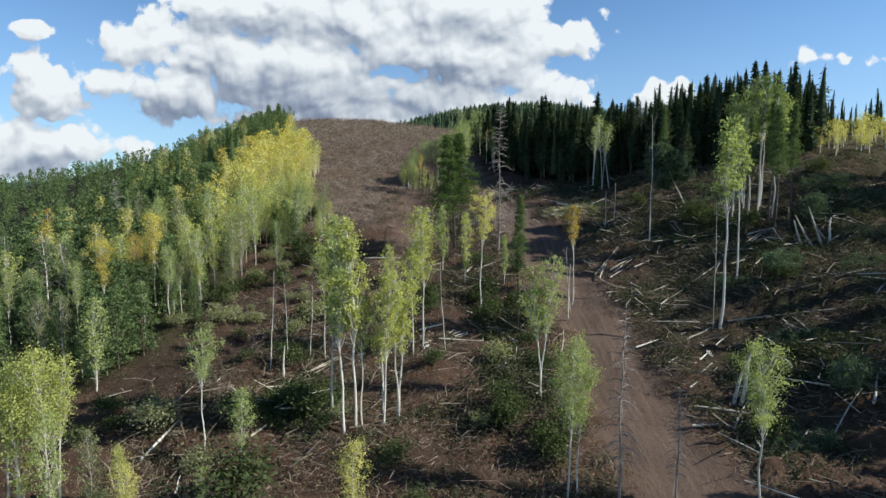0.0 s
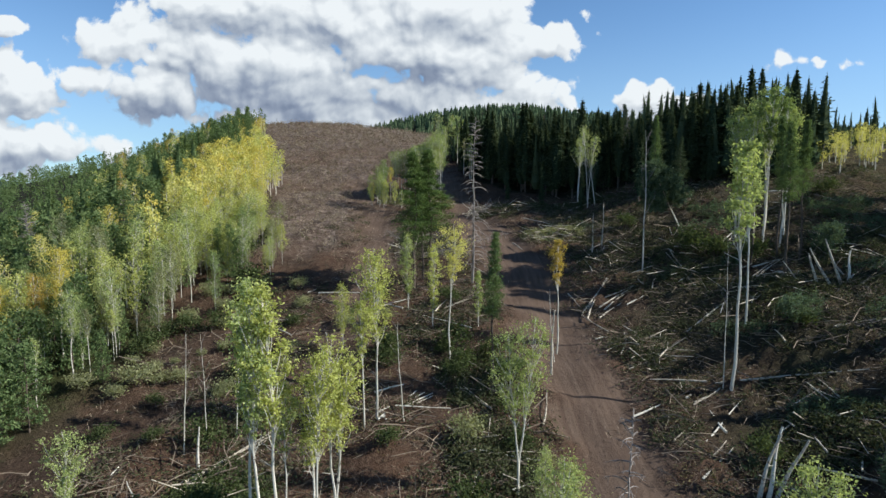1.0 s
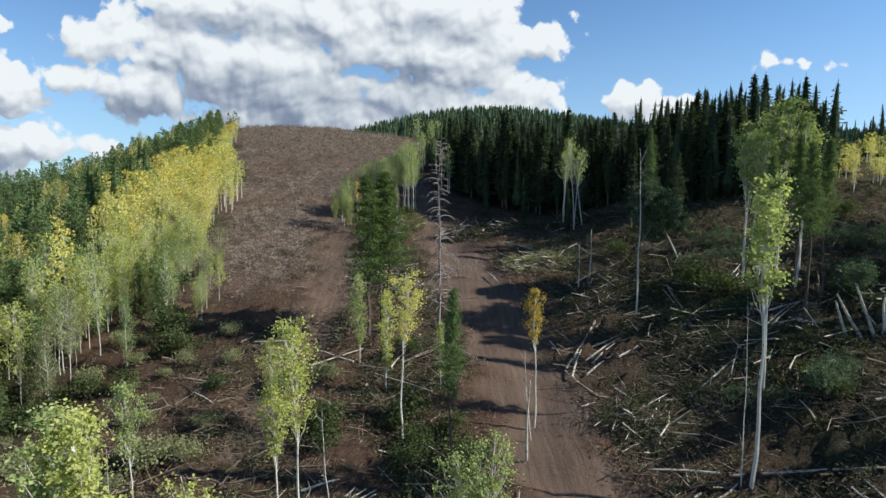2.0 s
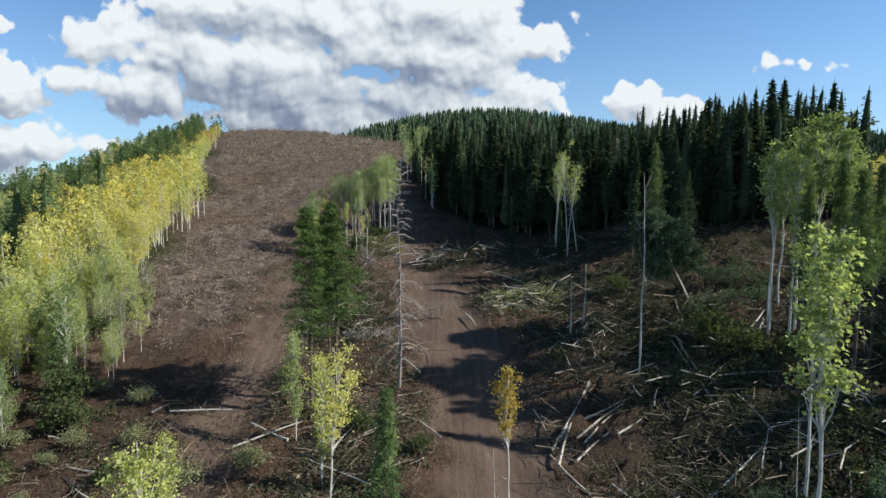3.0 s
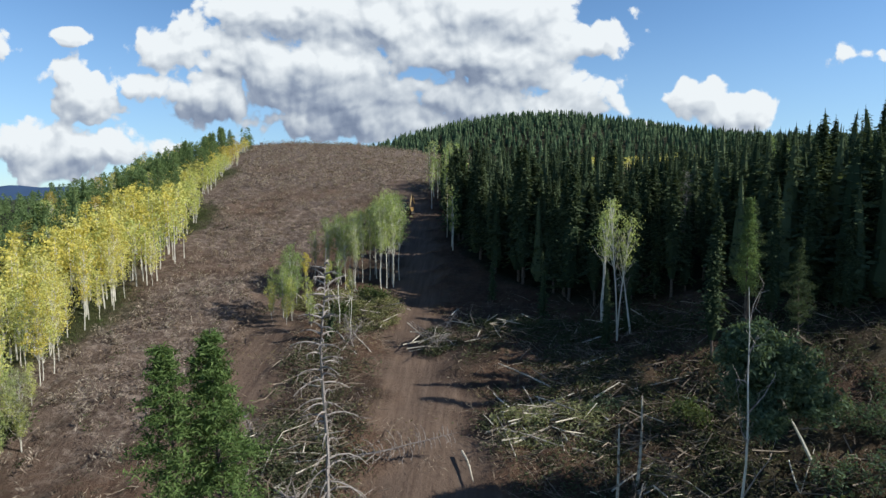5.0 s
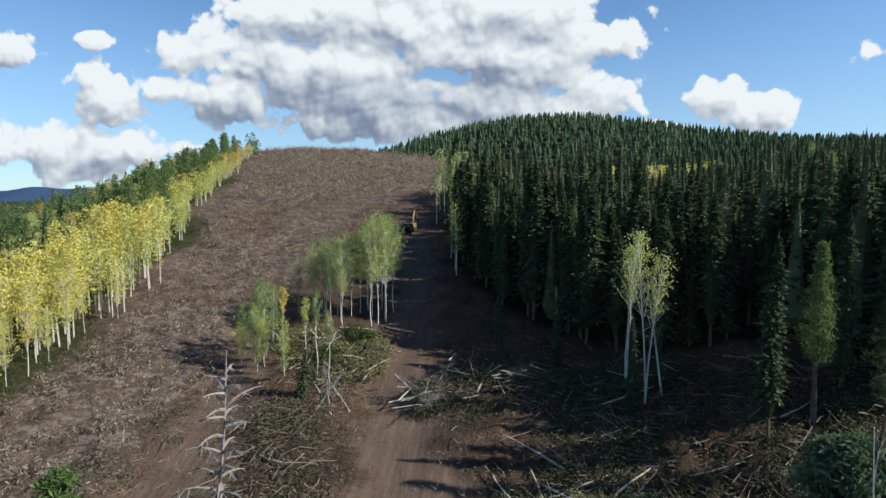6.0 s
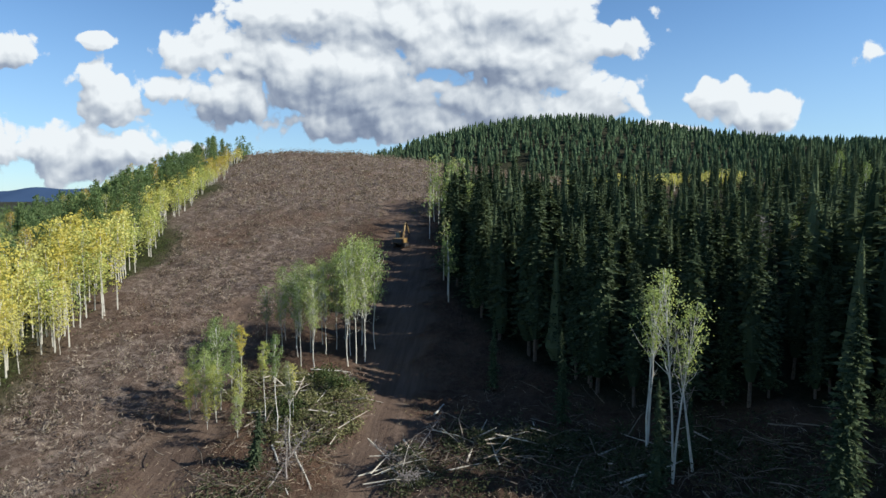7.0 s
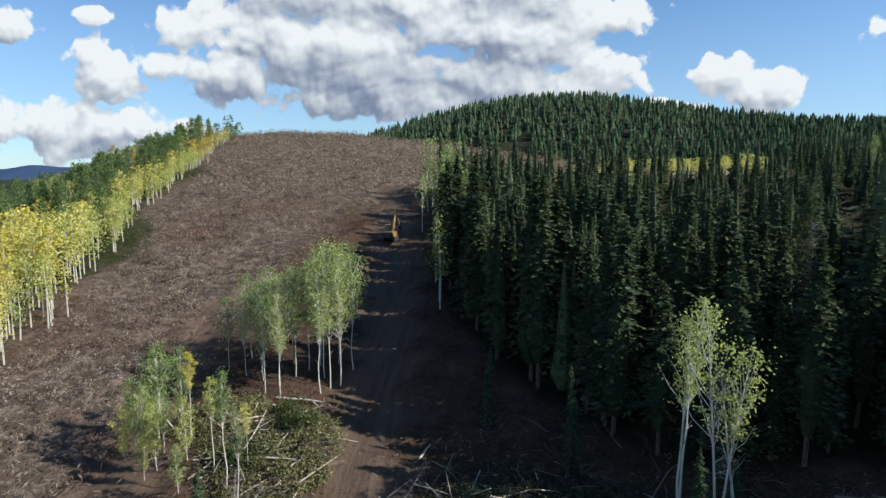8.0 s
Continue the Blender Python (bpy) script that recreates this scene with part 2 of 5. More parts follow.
SOIL = ground_material()
LEAVES = {
    "green": leaf_material("aspen_leaves_green", (0.265, 0.320, 0.130), (0.520, 0.580, 0.265), 0.5),
    "deep": leaf_material("aspen_leaves_deep_green", (0.150, 0.205, 0.086), (0.320, 0.395, 0.170), 0.45),
    "lime": leaf_material("aspen_leaves_lime", (0.350, 0.385, 0.115), (0.630, 0.640, 0.250), 0.5),
    "yellow": leaf_material("aspen_leaves_yellow", (0.520, 0.440, 0.100), (0.760, 0.650, 0.200), 0.5),
    "mellow": leaf_material("aspen_leaves_mellow", (0.520, 0.490, 0.150), (0.770, 0.720, 0.300), 0.5),
    "orange": leaf_material("aspen_leaves_orange", (0.392, 0.285, 0.072), (0.548, 0.418, 0.135), 0.5),
    "pale": leaf_material("aspen_leaves_pale", (0.209, 0.223, 0.117), (0.357, 0.365, 0.216), 0.5),
    "shrub": leaf_material("shrub_leaves", (0.045, 0.066, 0.028), (0.115, 0.140, 0.062)),
    "wilted": leaf_material("wilted_leaves", (0.095, 0.100, 0.045), (0.270, 0.260, 0.130), 0.3),
    "slash": leaf_material("cut_branch_leaves", (0.034, 0.044, 0.024), (0.120, 0.128, 0.070), 0.25),
}
NEEDLES = {
    "fir": leaf_material("fir_needles", (0.028, 0.046, 0.027), (0.118, 0.148, 0.082), 0.22),
    "pine": leaf_material("pine_needles", (0.055, 0.098, 0.032), (0.155, 0.215, 0.078), 0.35),
    "ridge": leaf_material("ridge_needles", (0.075, 0.125, 0.055), (0.190, 0.250, 0.110), 0.4),
    "slate": leaf_material("grey_green_needles", (0.050, 0.080, 0.050), (0.150, 0.200, 0.125), 0.3),
    "far": leaf_material("far_needles", (0.040, 0.072, 0.042), (0.125, 0.170, 0.092), 0.25),
}
TWIGS = leaf_material("brush_twigs", (0.118, 0.088, 0.070), (0.285, 0.220, 0.178), 0.3)
SAGE = leaf_material("pale_brush", (0.190, 0.155, 0.128), (0.400, 0.340, 0.285), 0.35)
SPLINTS = leaf_material("dry_splinters", (0.120, 0.090, 0.068), (0.420, 0.340, 0.260), 0.1)
DRY_GRASS = leaf_material("dry_grass", (0.090, 0.075, 0.040), (0.220, 0.180, 0.100), 0.2)
WHITE_BARK = bark_material("aspen_bark", (0.66, 0.62, 0.54), (0.085, 0.070, 0.058), 3.5, 0.03)
BROWN_BARK = bark_material("conifer_bark", (0.135, 0.105, 0.085), (0.050, 0.038, 0.030), 5.0, 0.12)
GREY_WOOD = bark_material("weathered_wood", (0.30, 0.262, 0.240), (0.10, 0.08, 0.072), 5.0, 0.10)
LOG_BARK = bark_material("log_bark", (0.54, 0.48, 0.39), (0.12, 0.085, 0.062), 3.0, 0.10)
SPLINTERS = plain_material("splintered_branches", (0.040, 0.029, 0.022), (0.27, 0.215, 0.165), 2.0, 0.9)
YELLOW_PAINT = plain_material("worn_yellow_paint", (0.20, 0.12, 0.045), (0.32, 0.20, 0.075), 4.0, 0.5)
BLACK_STEEL = plain_material("black_steel", (0.02, 0.02, 0.02), (0.06, 0.05, 0.045), 6.0, 0.6)
DARK_GLASS = plain_material("dark_glass", (0.010, 0.012, 0.014), (0.014, 0.016, 0.018), 1.0, 0.08, 0.6)


# ---- the lie of the land ----
def ramp(a, b, v):
    """0 below a, 1 above b, smooth between."""
    u = np.clip((np.asarray(v, float) - a) / (b - a), 0, 1)
    return u * u * (3 - 2 * u)


def soft(v, w):
    """A rounded max(v, 0)."""
    v = np.asarray(v, float)
    return 0.5 * (v + np.sqrt(v * v + w * w))


SLOPE_Y = (-320, 0, 36, 54.4, 67.2, 80, 92.8, 104, 120, 137.6, 160, 187.2, 232, 270, 312, 370, 450, 640, 1200, 4500)
SLOPE_Z = (-48, -8, -0.9, 2.5, 5.7, 9.7, 12.9, 14.8, 17.8, 21.2, 26.0, 31.9, 41.2, 48.6, 47.6, 34, 22, 10, -16, -60)


def edge_x(y):
    """The line on which the felled slope ends and the yellow aspens begin."""
    return -22.8 - 0.305 * soft(np.asarray(y, float) - 128, 8)


def height(x, y):
    """The height of the ground without its small bumps."""
    x, y = np.asarray(x, float), np.asarray(y, float)
    z = sum(np.interp(y + d, SLOPE_Y, SLOPE_Z) for d in (-7, -3.5, 0, 3.5, 7)) / 5
    bank = 9.6 * (1 - np.exp(-soft(x - 25.5, 4) / 18))
    z = z + bank * (1 - ramp(120, 240, y)) * ramp(16, 48, y)
    z = z - np.minimum(0.13 * soft(x + 36, 12), 13.6) * ramp(172, 264, y) * (1 - ramp(120, 208, x) * 0.8)
    z = z - 9 * ramp(75, 125, x) * ramp(108, 160, y) * (1 - ramp(270, 350, y))
    d = soft(edge_x(y) - 13 + 9 * ramp(150, 235, y) - x, 8)
    z = z - 56 * (1 - np.exp(-d * 0.36 / 56)) * (1 - ramp(400, 640, y))
    wide = np.where(x < 48, 150, 128)
    hill = 86 * np.exp(-0.5 * ((x - 48) / wide) ** 2) * np.exp(-0.5 * ((y - 524) / 104) ** 2)
    hill = hill + 62 * np.exp(-0.5 * ((x - 345) / 135) ** 2) * np.exp(-0.5 * ((y - 448) / 136) ** 2)
    far = np.log(np.exp(np.clip(z / 8, -30, 30)) + np.exp(np.clip((hill - 6.4) / 8, -30, 30))) * 8
    return z + (far - z) * ramp(304, 384, y)


def bumps(x, y):
    """Small unevenness of the churned ground."""
    x, y = np.asarray(x, float), np.asarray(y, float)
    return (0.35 * np.sin(x * 0.31 + 1.3 * np.sin(y * 0.17)) * np.cos(y * 0.27 + 0.6 * np.sin(x * 0.21))
            + 0.16 * np.sin(x * 0.83 + y * 0.51) * np.cos(y * 0.71 - x * 0.37))


def lie(x, y):
    return float(height(x, y) + bumps(x, y))


# ---- building blocks ----
def mesh_of(name, verts, faces, mat):
    me = bpy.data.meshes.new(name)
    me.from_pydata(np.asarray(verts, float).tolist(), [], [list(f) for f in faces])
    if mat:
        me.materials.append(mat)
    return me


def part(name, me, parent, label=""):
    ob = new(name, me)
    ob.parent = parent
    return tagged(ob, label)


def smooth(me):
    me.polygons.foreach_set("use_smooth", [True] * len(me.polygons))
    return me


class Soup:
    """Collects vertices and faces for one mesh."""

    def __init__(self):
        self.v, self.f, self.n = [], [], 0

    def add(self, verts, faces):
        verts = np.asarray(verts, float)
        self.v.append(verts)
        self.f.extend((np.asarray(faces) + self.n).tolist())
        self.n += len(verts)

    def tube(self, points, radii, sides=5):
        """A tapered limb along points."""
        points = np.asarray(points, float)
        k = len(points)
        along = np.gradient(points, axis=0)
        along /= np.linalg.norm(along, axis=1)[:, None] + 1e-9
        side = np.cross(along, (0.31, 0.95, 0.07))
        side /= np.linalg.norm(side, axis=1)[:, None] + 1e-9
        other = np.cross(along, side)
        a = np.arange(sides) * 2 * np.pi / sides
        ring = np.cos(a)[None, :, None] * side[:, None] + np.sin(a)[None, :, None] * other[:, None]
        verts = (points[:, None] + ring * np.asarray(radii, float)[:, None, None]).reshape(-1, 3)
        i, j = np.meshgrid(np.arange(k - 1), np.arange(sides), indexing="ij")
        j2 = (j + 1) % sides
        faces = np.stack([i * sides + j, i * sides + j2, (i + 1) * sides + j2, (i + 1) * sides + j], -1).reshape(-1, 4)
        self.add(verts, faces)
        if sides > 3:
            self.f.append([self.n - k * sides + q for q in reversed(range(sides))])
            self.f.append([self.n - sides + q for q in range(sides)])

    def blades(self, centres, size, rng, flat=0.0, stretch=1.5):
        """Small pointed leaves, one at each centre, turned at random; flat: how far they lie level."""
        centres = np.asarray(centres, float)
        n = len(centres)
        u = rng.normal(size=(n, 3))
        u[:, 2] *= 1 - flat
        u /= np.linalg.norm(u, axis=1)[:, None]
        w = np.cross(u, rng.normal(size=(n, 3)) + (0, 0, 3 * flat))
        w /= np.linalg.norm(w, axis=1)[:, None] + 1e-9
        s = (size * rng.uniform(0.6, 1.35, n))[:, None]
        quad = np.stack([centres - u * s * stretch * 0.5, centres + w * s * 0.5, centres + u * s * stretch * 0.5, centres - w * s * 0.5], 1)
        self.add(quad.reshape(-1, 3), np.arange(4 * n).reshape(n, 4))

    def mesh(self, name, mat):
        return mesh_of(name, np.concatenate(self.v), self.f, mat)


# ---- ground ----
TRAIL = ((14.0, 20.0, 4.5), (15.0, 49.0, 3.4), (14.5, 68.0, 4.2), (12.5, 83.0, 4.6), (9.8, 98.0, 3.6), (8.0, 112.0, 3.0), (6.6, 130.0, 3.0), (4.2, 153.0, 3.4), (0.5, 176.0, 3.6), (-3.0, 190.0, 3.0))
SIDE_TRAIL = ((-7.0, 60.0, 2.0), (-4.0, 84.0, 3.0), (-4.5, 96.0, 3.2), (-6.5, 107.0, 2.8), (-10.5, 122.0, 2.6), (-13.0, 136.0, 1.5))


def near_line(x, y, line):
    """How far inside a strip of changing half width, 1 in the middle to 0 at and past its rim."""
    best = np.zeros(np.shape(x))
    for (x0, y0, w0), (x1, y1, w1) in zip(line, line[1:]):
        dx, dy = x1 - x0, y1 - y0
        u = np.clip(((x - x0) * dx + (y - y0) * dy) / (dx * dx + dy * dy), 0, 1)
        d = np.hypot(x - x0 - u * dx, y - y0 - u * dy) / (w0 + (w1 - w0) * u)
        best = np.maximum(best, 1 - ramp(0.55, 1.35, d))
    return best


def brushy(x, y):
    """Where the slope is covered with low brown brush rather than churned."""
    return ramp(78, 92, y) * (1 - ramp(-13, -5, x - 0.10 * (y - 150) * ramp(150, 200, y))) * (1 - ramp(300, 340, y)) + \
        ramp(168, 182, y) * (1 - ramp(300, 340, y)) * ramp(-13, -5, x) * (1 - ramp(70, 100, x))


def grassy(x, y):
    left = ramp(2, 9, edge_x(y) - x + 4 * np.sin(y * 0.13))
    low = (1 - ramp(-36, -28, x + 3 * np.sin(y * 0.2))) * (1 - ramp(60, 75, y))
    right = ramp(52, 66, x) * (1 - ramp(0, 12, 60 - y))
    far = ramp(285, 320, y)
    return np.clip(np.maximum.reduce([left, low, right * 0.6, far]), 0, 1)


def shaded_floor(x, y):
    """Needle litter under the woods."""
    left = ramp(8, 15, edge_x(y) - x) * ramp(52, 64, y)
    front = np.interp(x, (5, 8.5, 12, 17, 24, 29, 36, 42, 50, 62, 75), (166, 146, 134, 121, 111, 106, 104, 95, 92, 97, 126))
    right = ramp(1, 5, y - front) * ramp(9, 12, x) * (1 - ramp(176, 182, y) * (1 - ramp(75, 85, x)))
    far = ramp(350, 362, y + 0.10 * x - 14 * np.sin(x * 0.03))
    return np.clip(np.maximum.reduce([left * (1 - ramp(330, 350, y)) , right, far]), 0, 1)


def bank_litter_shade(x, y):
    """Needles and bark ground into the bank's soil, darkened further to paint in its shade."""
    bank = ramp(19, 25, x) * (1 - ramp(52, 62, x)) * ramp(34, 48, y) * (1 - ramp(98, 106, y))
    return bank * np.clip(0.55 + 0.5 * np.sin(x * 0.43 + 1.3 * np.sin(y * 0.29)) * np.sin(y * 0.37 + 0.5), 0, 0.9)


def build_ground():
    xs = np.unique(np.concatenate([np.arange(-62, 70, 0.7), -62 - np.geomspace(1, 2600, 46), 70 + np.geomspace(1, 2600, 46)]))
    ys = np.unique(np.concatenate([np.arange(22, 215, 0.7), 22 - np.geomspace(1, 420, 24), np.arange(215, 660, 6), 660 + np.geomspace(3, 3700, 30)]))
    x, y = np.meshgrid(xs, ys, indexing="ij")
    z = height(x, y) + bumps(x, y)
    wx, wy = x + 0.9 * np.sin(y * 0.9 + 0.7 * np.sin(x)) + 0.5 * np.sin(y * 2.3), y
    trail = np.maximum(near_line(wx, wy, TRAIL), 0.95 * near_line(wx, wy, SIDE_TRAIL))
    z -= 0.35 * trail
    ruts = np.sin(x * 3.1 + 0.4 * np.sin(y * 0.3)) * 0.05 * trail * (0.5 + 0.5 * np.sin(x * 0.7 + y * 0.11))
    rough = np.random.default_rng(3).normal(size=x.shape) * (0.10 + 0.14 * ramp(14, 20, x) * (1 - ramp(96, 108, y))) * (1 - trail)
    inside = (x > -62) & (x < 70) & (y > 22) & (y < 215)
    z += np.where(inside, ruts + rough, 0)
    a, b = len(xs), len(ys)
    i, j = np.meshgrid(np.arange(a - 1), np.arange(b - 1), indexing="ij")
    faces = np.stack([i * b + j, (i + 1) * b + j, (i + 1) * b + j + 1, i * b + j + 1], -1).reshape(-1, 4)
    me = smooth(mesh_of("ground", np.stack([x, y, z], -1).reshape(-1, 3), faces, SOIL))
    wobble = 0.25 * np.sin(x * 0.9 + y * 0.4) * np.sin(y * 0.7)
    for name, values in (("bare", trail), ("duff", np.maximum(shaded_floor(x, y), bank_litter_shade(x, y))), ("brush", np.clip(brushy(x, y) + wobble * 0.6, 0, 1)), ("grass", np.clip(grassy(x, y) + wobble * 0.5 * (grassy(x, y) > 0.02), 0, 1))):
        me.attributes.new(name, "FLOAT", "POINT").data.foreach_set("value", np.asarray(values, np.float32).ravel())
    tagged(new("ground", me), "churned brown hillside soil with a bare skid trail", "ground", kind="structure")


build_ground()


# ---- trees ----
def sway(h, rng, bend, steps=7):
    """The centre line of a stem of height h."""
    u = np.linspace(0, 1, steps)
    a, b = rng.uniform(0, 6.28, 2)
    off = bend * h * (u ** 1.5)
    wig = 0.012 * h * np.sin(u * 7 + b) * u ** 0.7 + 0.004 * h * np.sin(u * 17 + a)
    return np.stack([off * np.cos(a) + wig, off * np.sin(a) + wig * 0.7, u * h], -1)


def at(line, u):
    s = np.linspace(0, 1, len(line))
    return np.array([np.interp(u, s, line[:, k]) for k in range(3)])


def build_aspen(seed, leaves, bare=0.45, width=0.17, clumps=34, dense=95, stems=1, leaf=0.115, h=12.0, ragged=0.25, girth=0.0068):
    """An aspen: crooked white stem, ascending limbs, a rounded crown of leaf clumps with gaps between."""
    rng = np.random.default_rng(seed)
    wood, limb, crown = Soup(), Soup(), Soup()
    for k in range(stems):
        hh = h * (1 if k == 0 else rng.uniform(0.82, 0.95))
        line = sway(hh, rng, rng.uniform(0.01, 0.05) if stems == 1 else rng.uniform(0.05, 0.10), 10)
        wood.tube(line, girth * h * (1 - np.linspace(0, 1, 10) * 0.82), 7)
        lop, waist = rng.uniform(0, 6.28), rng.uniform(0.3, 0.7)
        n = max(8, int(clumps / stems ** 0.6))
        full = width * h / stems ** 0.35
        for i in range(n):
            q = (i + rng.uniform(0, 1)) / n
            turn = i * 2.4 + rng.uniform(-0.7, 0.7)
            swell = 1.55 * (0.04 + q) ** 0.65 * (1.03 - q) ** 0.45 * (1 + ragged * math.sin(2 * turn + lop + 4 * q)) * (1 - 0.35 * math.exp(-((q - waist) / 0.1) ** 2))
            size = full * rng.uniform(0.20, 0.42) * (0.7 + 0.3 * min(1, 2.5 * q))
            reach = max(0.0, full * swell - 0.6 * size) * math.sqrt(rng.uniform(0.05, 1.0))
            u = bare + (0.985 - bare) * (0.06 + 0.94 * q)
            centre = at(line, u) + np.array([math.cos(turn) * reach, math.sin(turn) * reach, rng.uniform(-0.015, 0.015) * h])
            root = at(line, max(0.75 * bare, u - 0.10 - 0.5 * reach / h))
            mid = root + (centre - root) * (0.6, 0.6, 0.45) + rng.normal(0, 0.05 * reach + 0.01, 3)
            limb.tube([root, mid, centre], [0.0026 * h * (1.2 - u * 0.8), 0.0015 * h, 0.0006 * h], 4)
            m = int(dense * rng.uniform(0.6, 1.4) * (size / (0.35 * full)) ** 1.5)
            way = rng.normal(size=(m, 3))
            way /= np.linalg.norm(way, axis=1)[:, None]
            crown.blades(centre + way * (np.abs(rng.normal(0, 0.62, (m, 1))) + 0.1) * size * (1, 1, 0.8), leaf * h / 12, rng, 0.2, 1.4)
        for i in range(4):
            root, turn = at(line, rng.uniform(0.55 * bare, bare)), rng.uniform(0, 6.28)
            limb.tube([root, root + np.array([math.cos(turn), math.sin(turn), 0.5]) * rng.uniform(0.02, 0.06) * h], [0.0016 * h, 0.0005 * h], 3)
    return wood.mesh("trunk", WHITE_BARK), limb.mesh("branchwork", WHITE_BARK), crown.mesh("crown", leaves)


def build_fir(seed, needles, h=18.0, wide=0.095, rows=46, arms=9, bare=0.06, spray=4, point=0.75, blade=0.60):
    """A narrow fir or spruce: short boughs in uneven whorls, each a herringbone of needle sprays."""
    rng = np.random.default_rng(seed)
    wood, crown = Soup(), Soup()
    line = sway(h, rng, rng.uniform(0, 0.012), 6)
    wood.tube(line, 0.010 * h * (1 - np.linspace(0, 1, 6) * 0.93), 6)
    lop = rng.uniform(0, 6.28)
    us = np.linspace(0, 1, rows, endpoint=False)
    i, k = [a.ravel() for a in np.meshgrid(np.arange(rows), np.arange(arms), indexing="ij")]
    u = bare + (0.985 - bare) * np.clip(us[i] ** 0.95 + rng.normal(0, 0.35 / rows, i.size), 0, 1)
    q = (u - bare) / (1 - bare)
    turn = k * 2 * math.pi / arms + i * 1.1 + rng.uniform(-0.4, 0.4, i.size)
    gaps = 0.82 + 0.3 * np.sin(i * 0.9 + lop) * np.sin(i * 0.37)
    reach = (wide * h * np.clip(1 - q, 0, 1) ** point + 0.003 * h) * (0.55 + 0.45 * np.minimum(1, q / 0.1 + 0.3)) * rng.uniform(0.5, 1.2, i.size) * gaps * (1 + 0.15 * np.cos(turn - lop))
    root = np.stack([np.interp(u, np.linspace(0, 1, len(line)), line[:, c]) for c in range(3)], -1)
    out = np.stack([np.cos(turn), np.sin(turn), 0 * turn], -1)
    across = np.stack([-out[:, 1], out[:, 0], 0 * turn], -1)
    droop = rng.uniform(0.05, 0.55, i.size) * (1 - 0.6 * q)
    for b in range(spray):
        for s in (-1, 1):
            f = (b + rng.uniform(0.2, 1.0, i.size)) / spray
            p = root + out * (reach * f)[:, None]
            p[:, 2] -= droop * reach * f * f
            size = np.minimum(blade * h / 18 * rng.uniform(0.6, 1.25, i.size), 0.18 * h / 18 + 0.6 * reach)
            d = out * rng.uniform(0.5, 1.0, (i.size, 1)) + across * (s * rng.uniform(0.2, 0.9, (i.size, 1)))
            d[:, 2] = rng.uniform(-0.45, 0.10, i.size)
            w = np.cross(d, rng.normal(0, 0.5, (i.size, 3)) + (0, 0, 1))
            w *= (0.26 * size / (np.linalg.norm(w, axis=1) + 1e-9))[:, None]
            d *= size[:, None]
            quad = np.stack([p - 0.3 * d, p + 0.25 * d + w, p + 0.7 * d, p + 0.25 * d - w], 1)
            crown.add(quad.reshape(-1, 3), np.arange(4 * i.size).reshape(-1, 4))
    tall = np.linspace(bare * 0.5 + 0.02, 0.97, 9)
    core = (0.38 * wide * h * (1 - np.clip((tall - bare) / (1 - bare), 0, 1)) ** point + 0.02) * rng.uniform(0.8, 1.2, 9)
    core[0] *= 0.4
    crown.tube([at(line, v) for v in tall], core, 7)
    crown.tube([at(line, 0.96), at(line, 0.985), at(line, 1.0) + (0, 0, 0.012 * h)], [0.045, 0.035, 0.01], 4)
    return wood.mesh("trunk", BROWN_BARK), crown.mesh("crown", needles)


def build_pine(seed, needles, h=15.0, bare=0.45, width=0.11, limbs=60, tufts=3, trunk=None):
    """A slender lodgepole pine: a long bare stem and a loose crown of needle tufts."""
    rng = np.random.default_rng(seed)
    wood, limb, crown = Soup(), Soup(), Soup()
    line = sway(h, rng, rng.uniform(0.0, 0.03), 8)
    wood.tube(line, 0.009 * h * (1 - np.linspace(0, 1, 8) * 0.88), 6)
    for i in range(limbs):
        u = bare + (0.99 - bare) * (i / limbs)
        root = at(line, u)
        q = (u - bare) / (1 - bare)
        reach = width * h * (1.35 * (1 - q) ** 0.85 * min(1, 0.55 + 2.5 * q) + 0.02) * rng.uniform(0.4, 1.1)
        turn = i * 2.4 + rng.uniform(-0.5, 0.5)
        tip = root + np.array([math.cos(turn) * reach, math.sin(turn) * reach, reach * rng.uniform(-0.1, 0.55)])
        limb.tube([root, tip], [0.028, 0.008], 3)
        for c in range(tufts):
            centre = root + (tip - root) * (0.45 + 0.6 * (c + rng.uniform(0, 1)) / tufts)
            n = 56
            crown.blades(centre + rng.normal(size=(n, 3)) * (0.25, 0.25, 0.16) * np.array(1.15 - 0.6 * q), 0.052, rng, stretch=5.0)
    for i in range(8):
        u = rng.uniform(0.12, bare)
        root, turn = at(line, u), rng.uniform(0, 6.28)
        limb.tube([root, root + np.array([math.cos(turn), math.sin(turn), -0.2]) * rng.uniform(0.3, 0.9)], [0.018, 0.004], 3)
    return wood.mesh("trunk", trunk or BROWN_BARK), limb.mesh("branchwork", trunk or BROWN_BARK), crown.mesh("crown", needles)


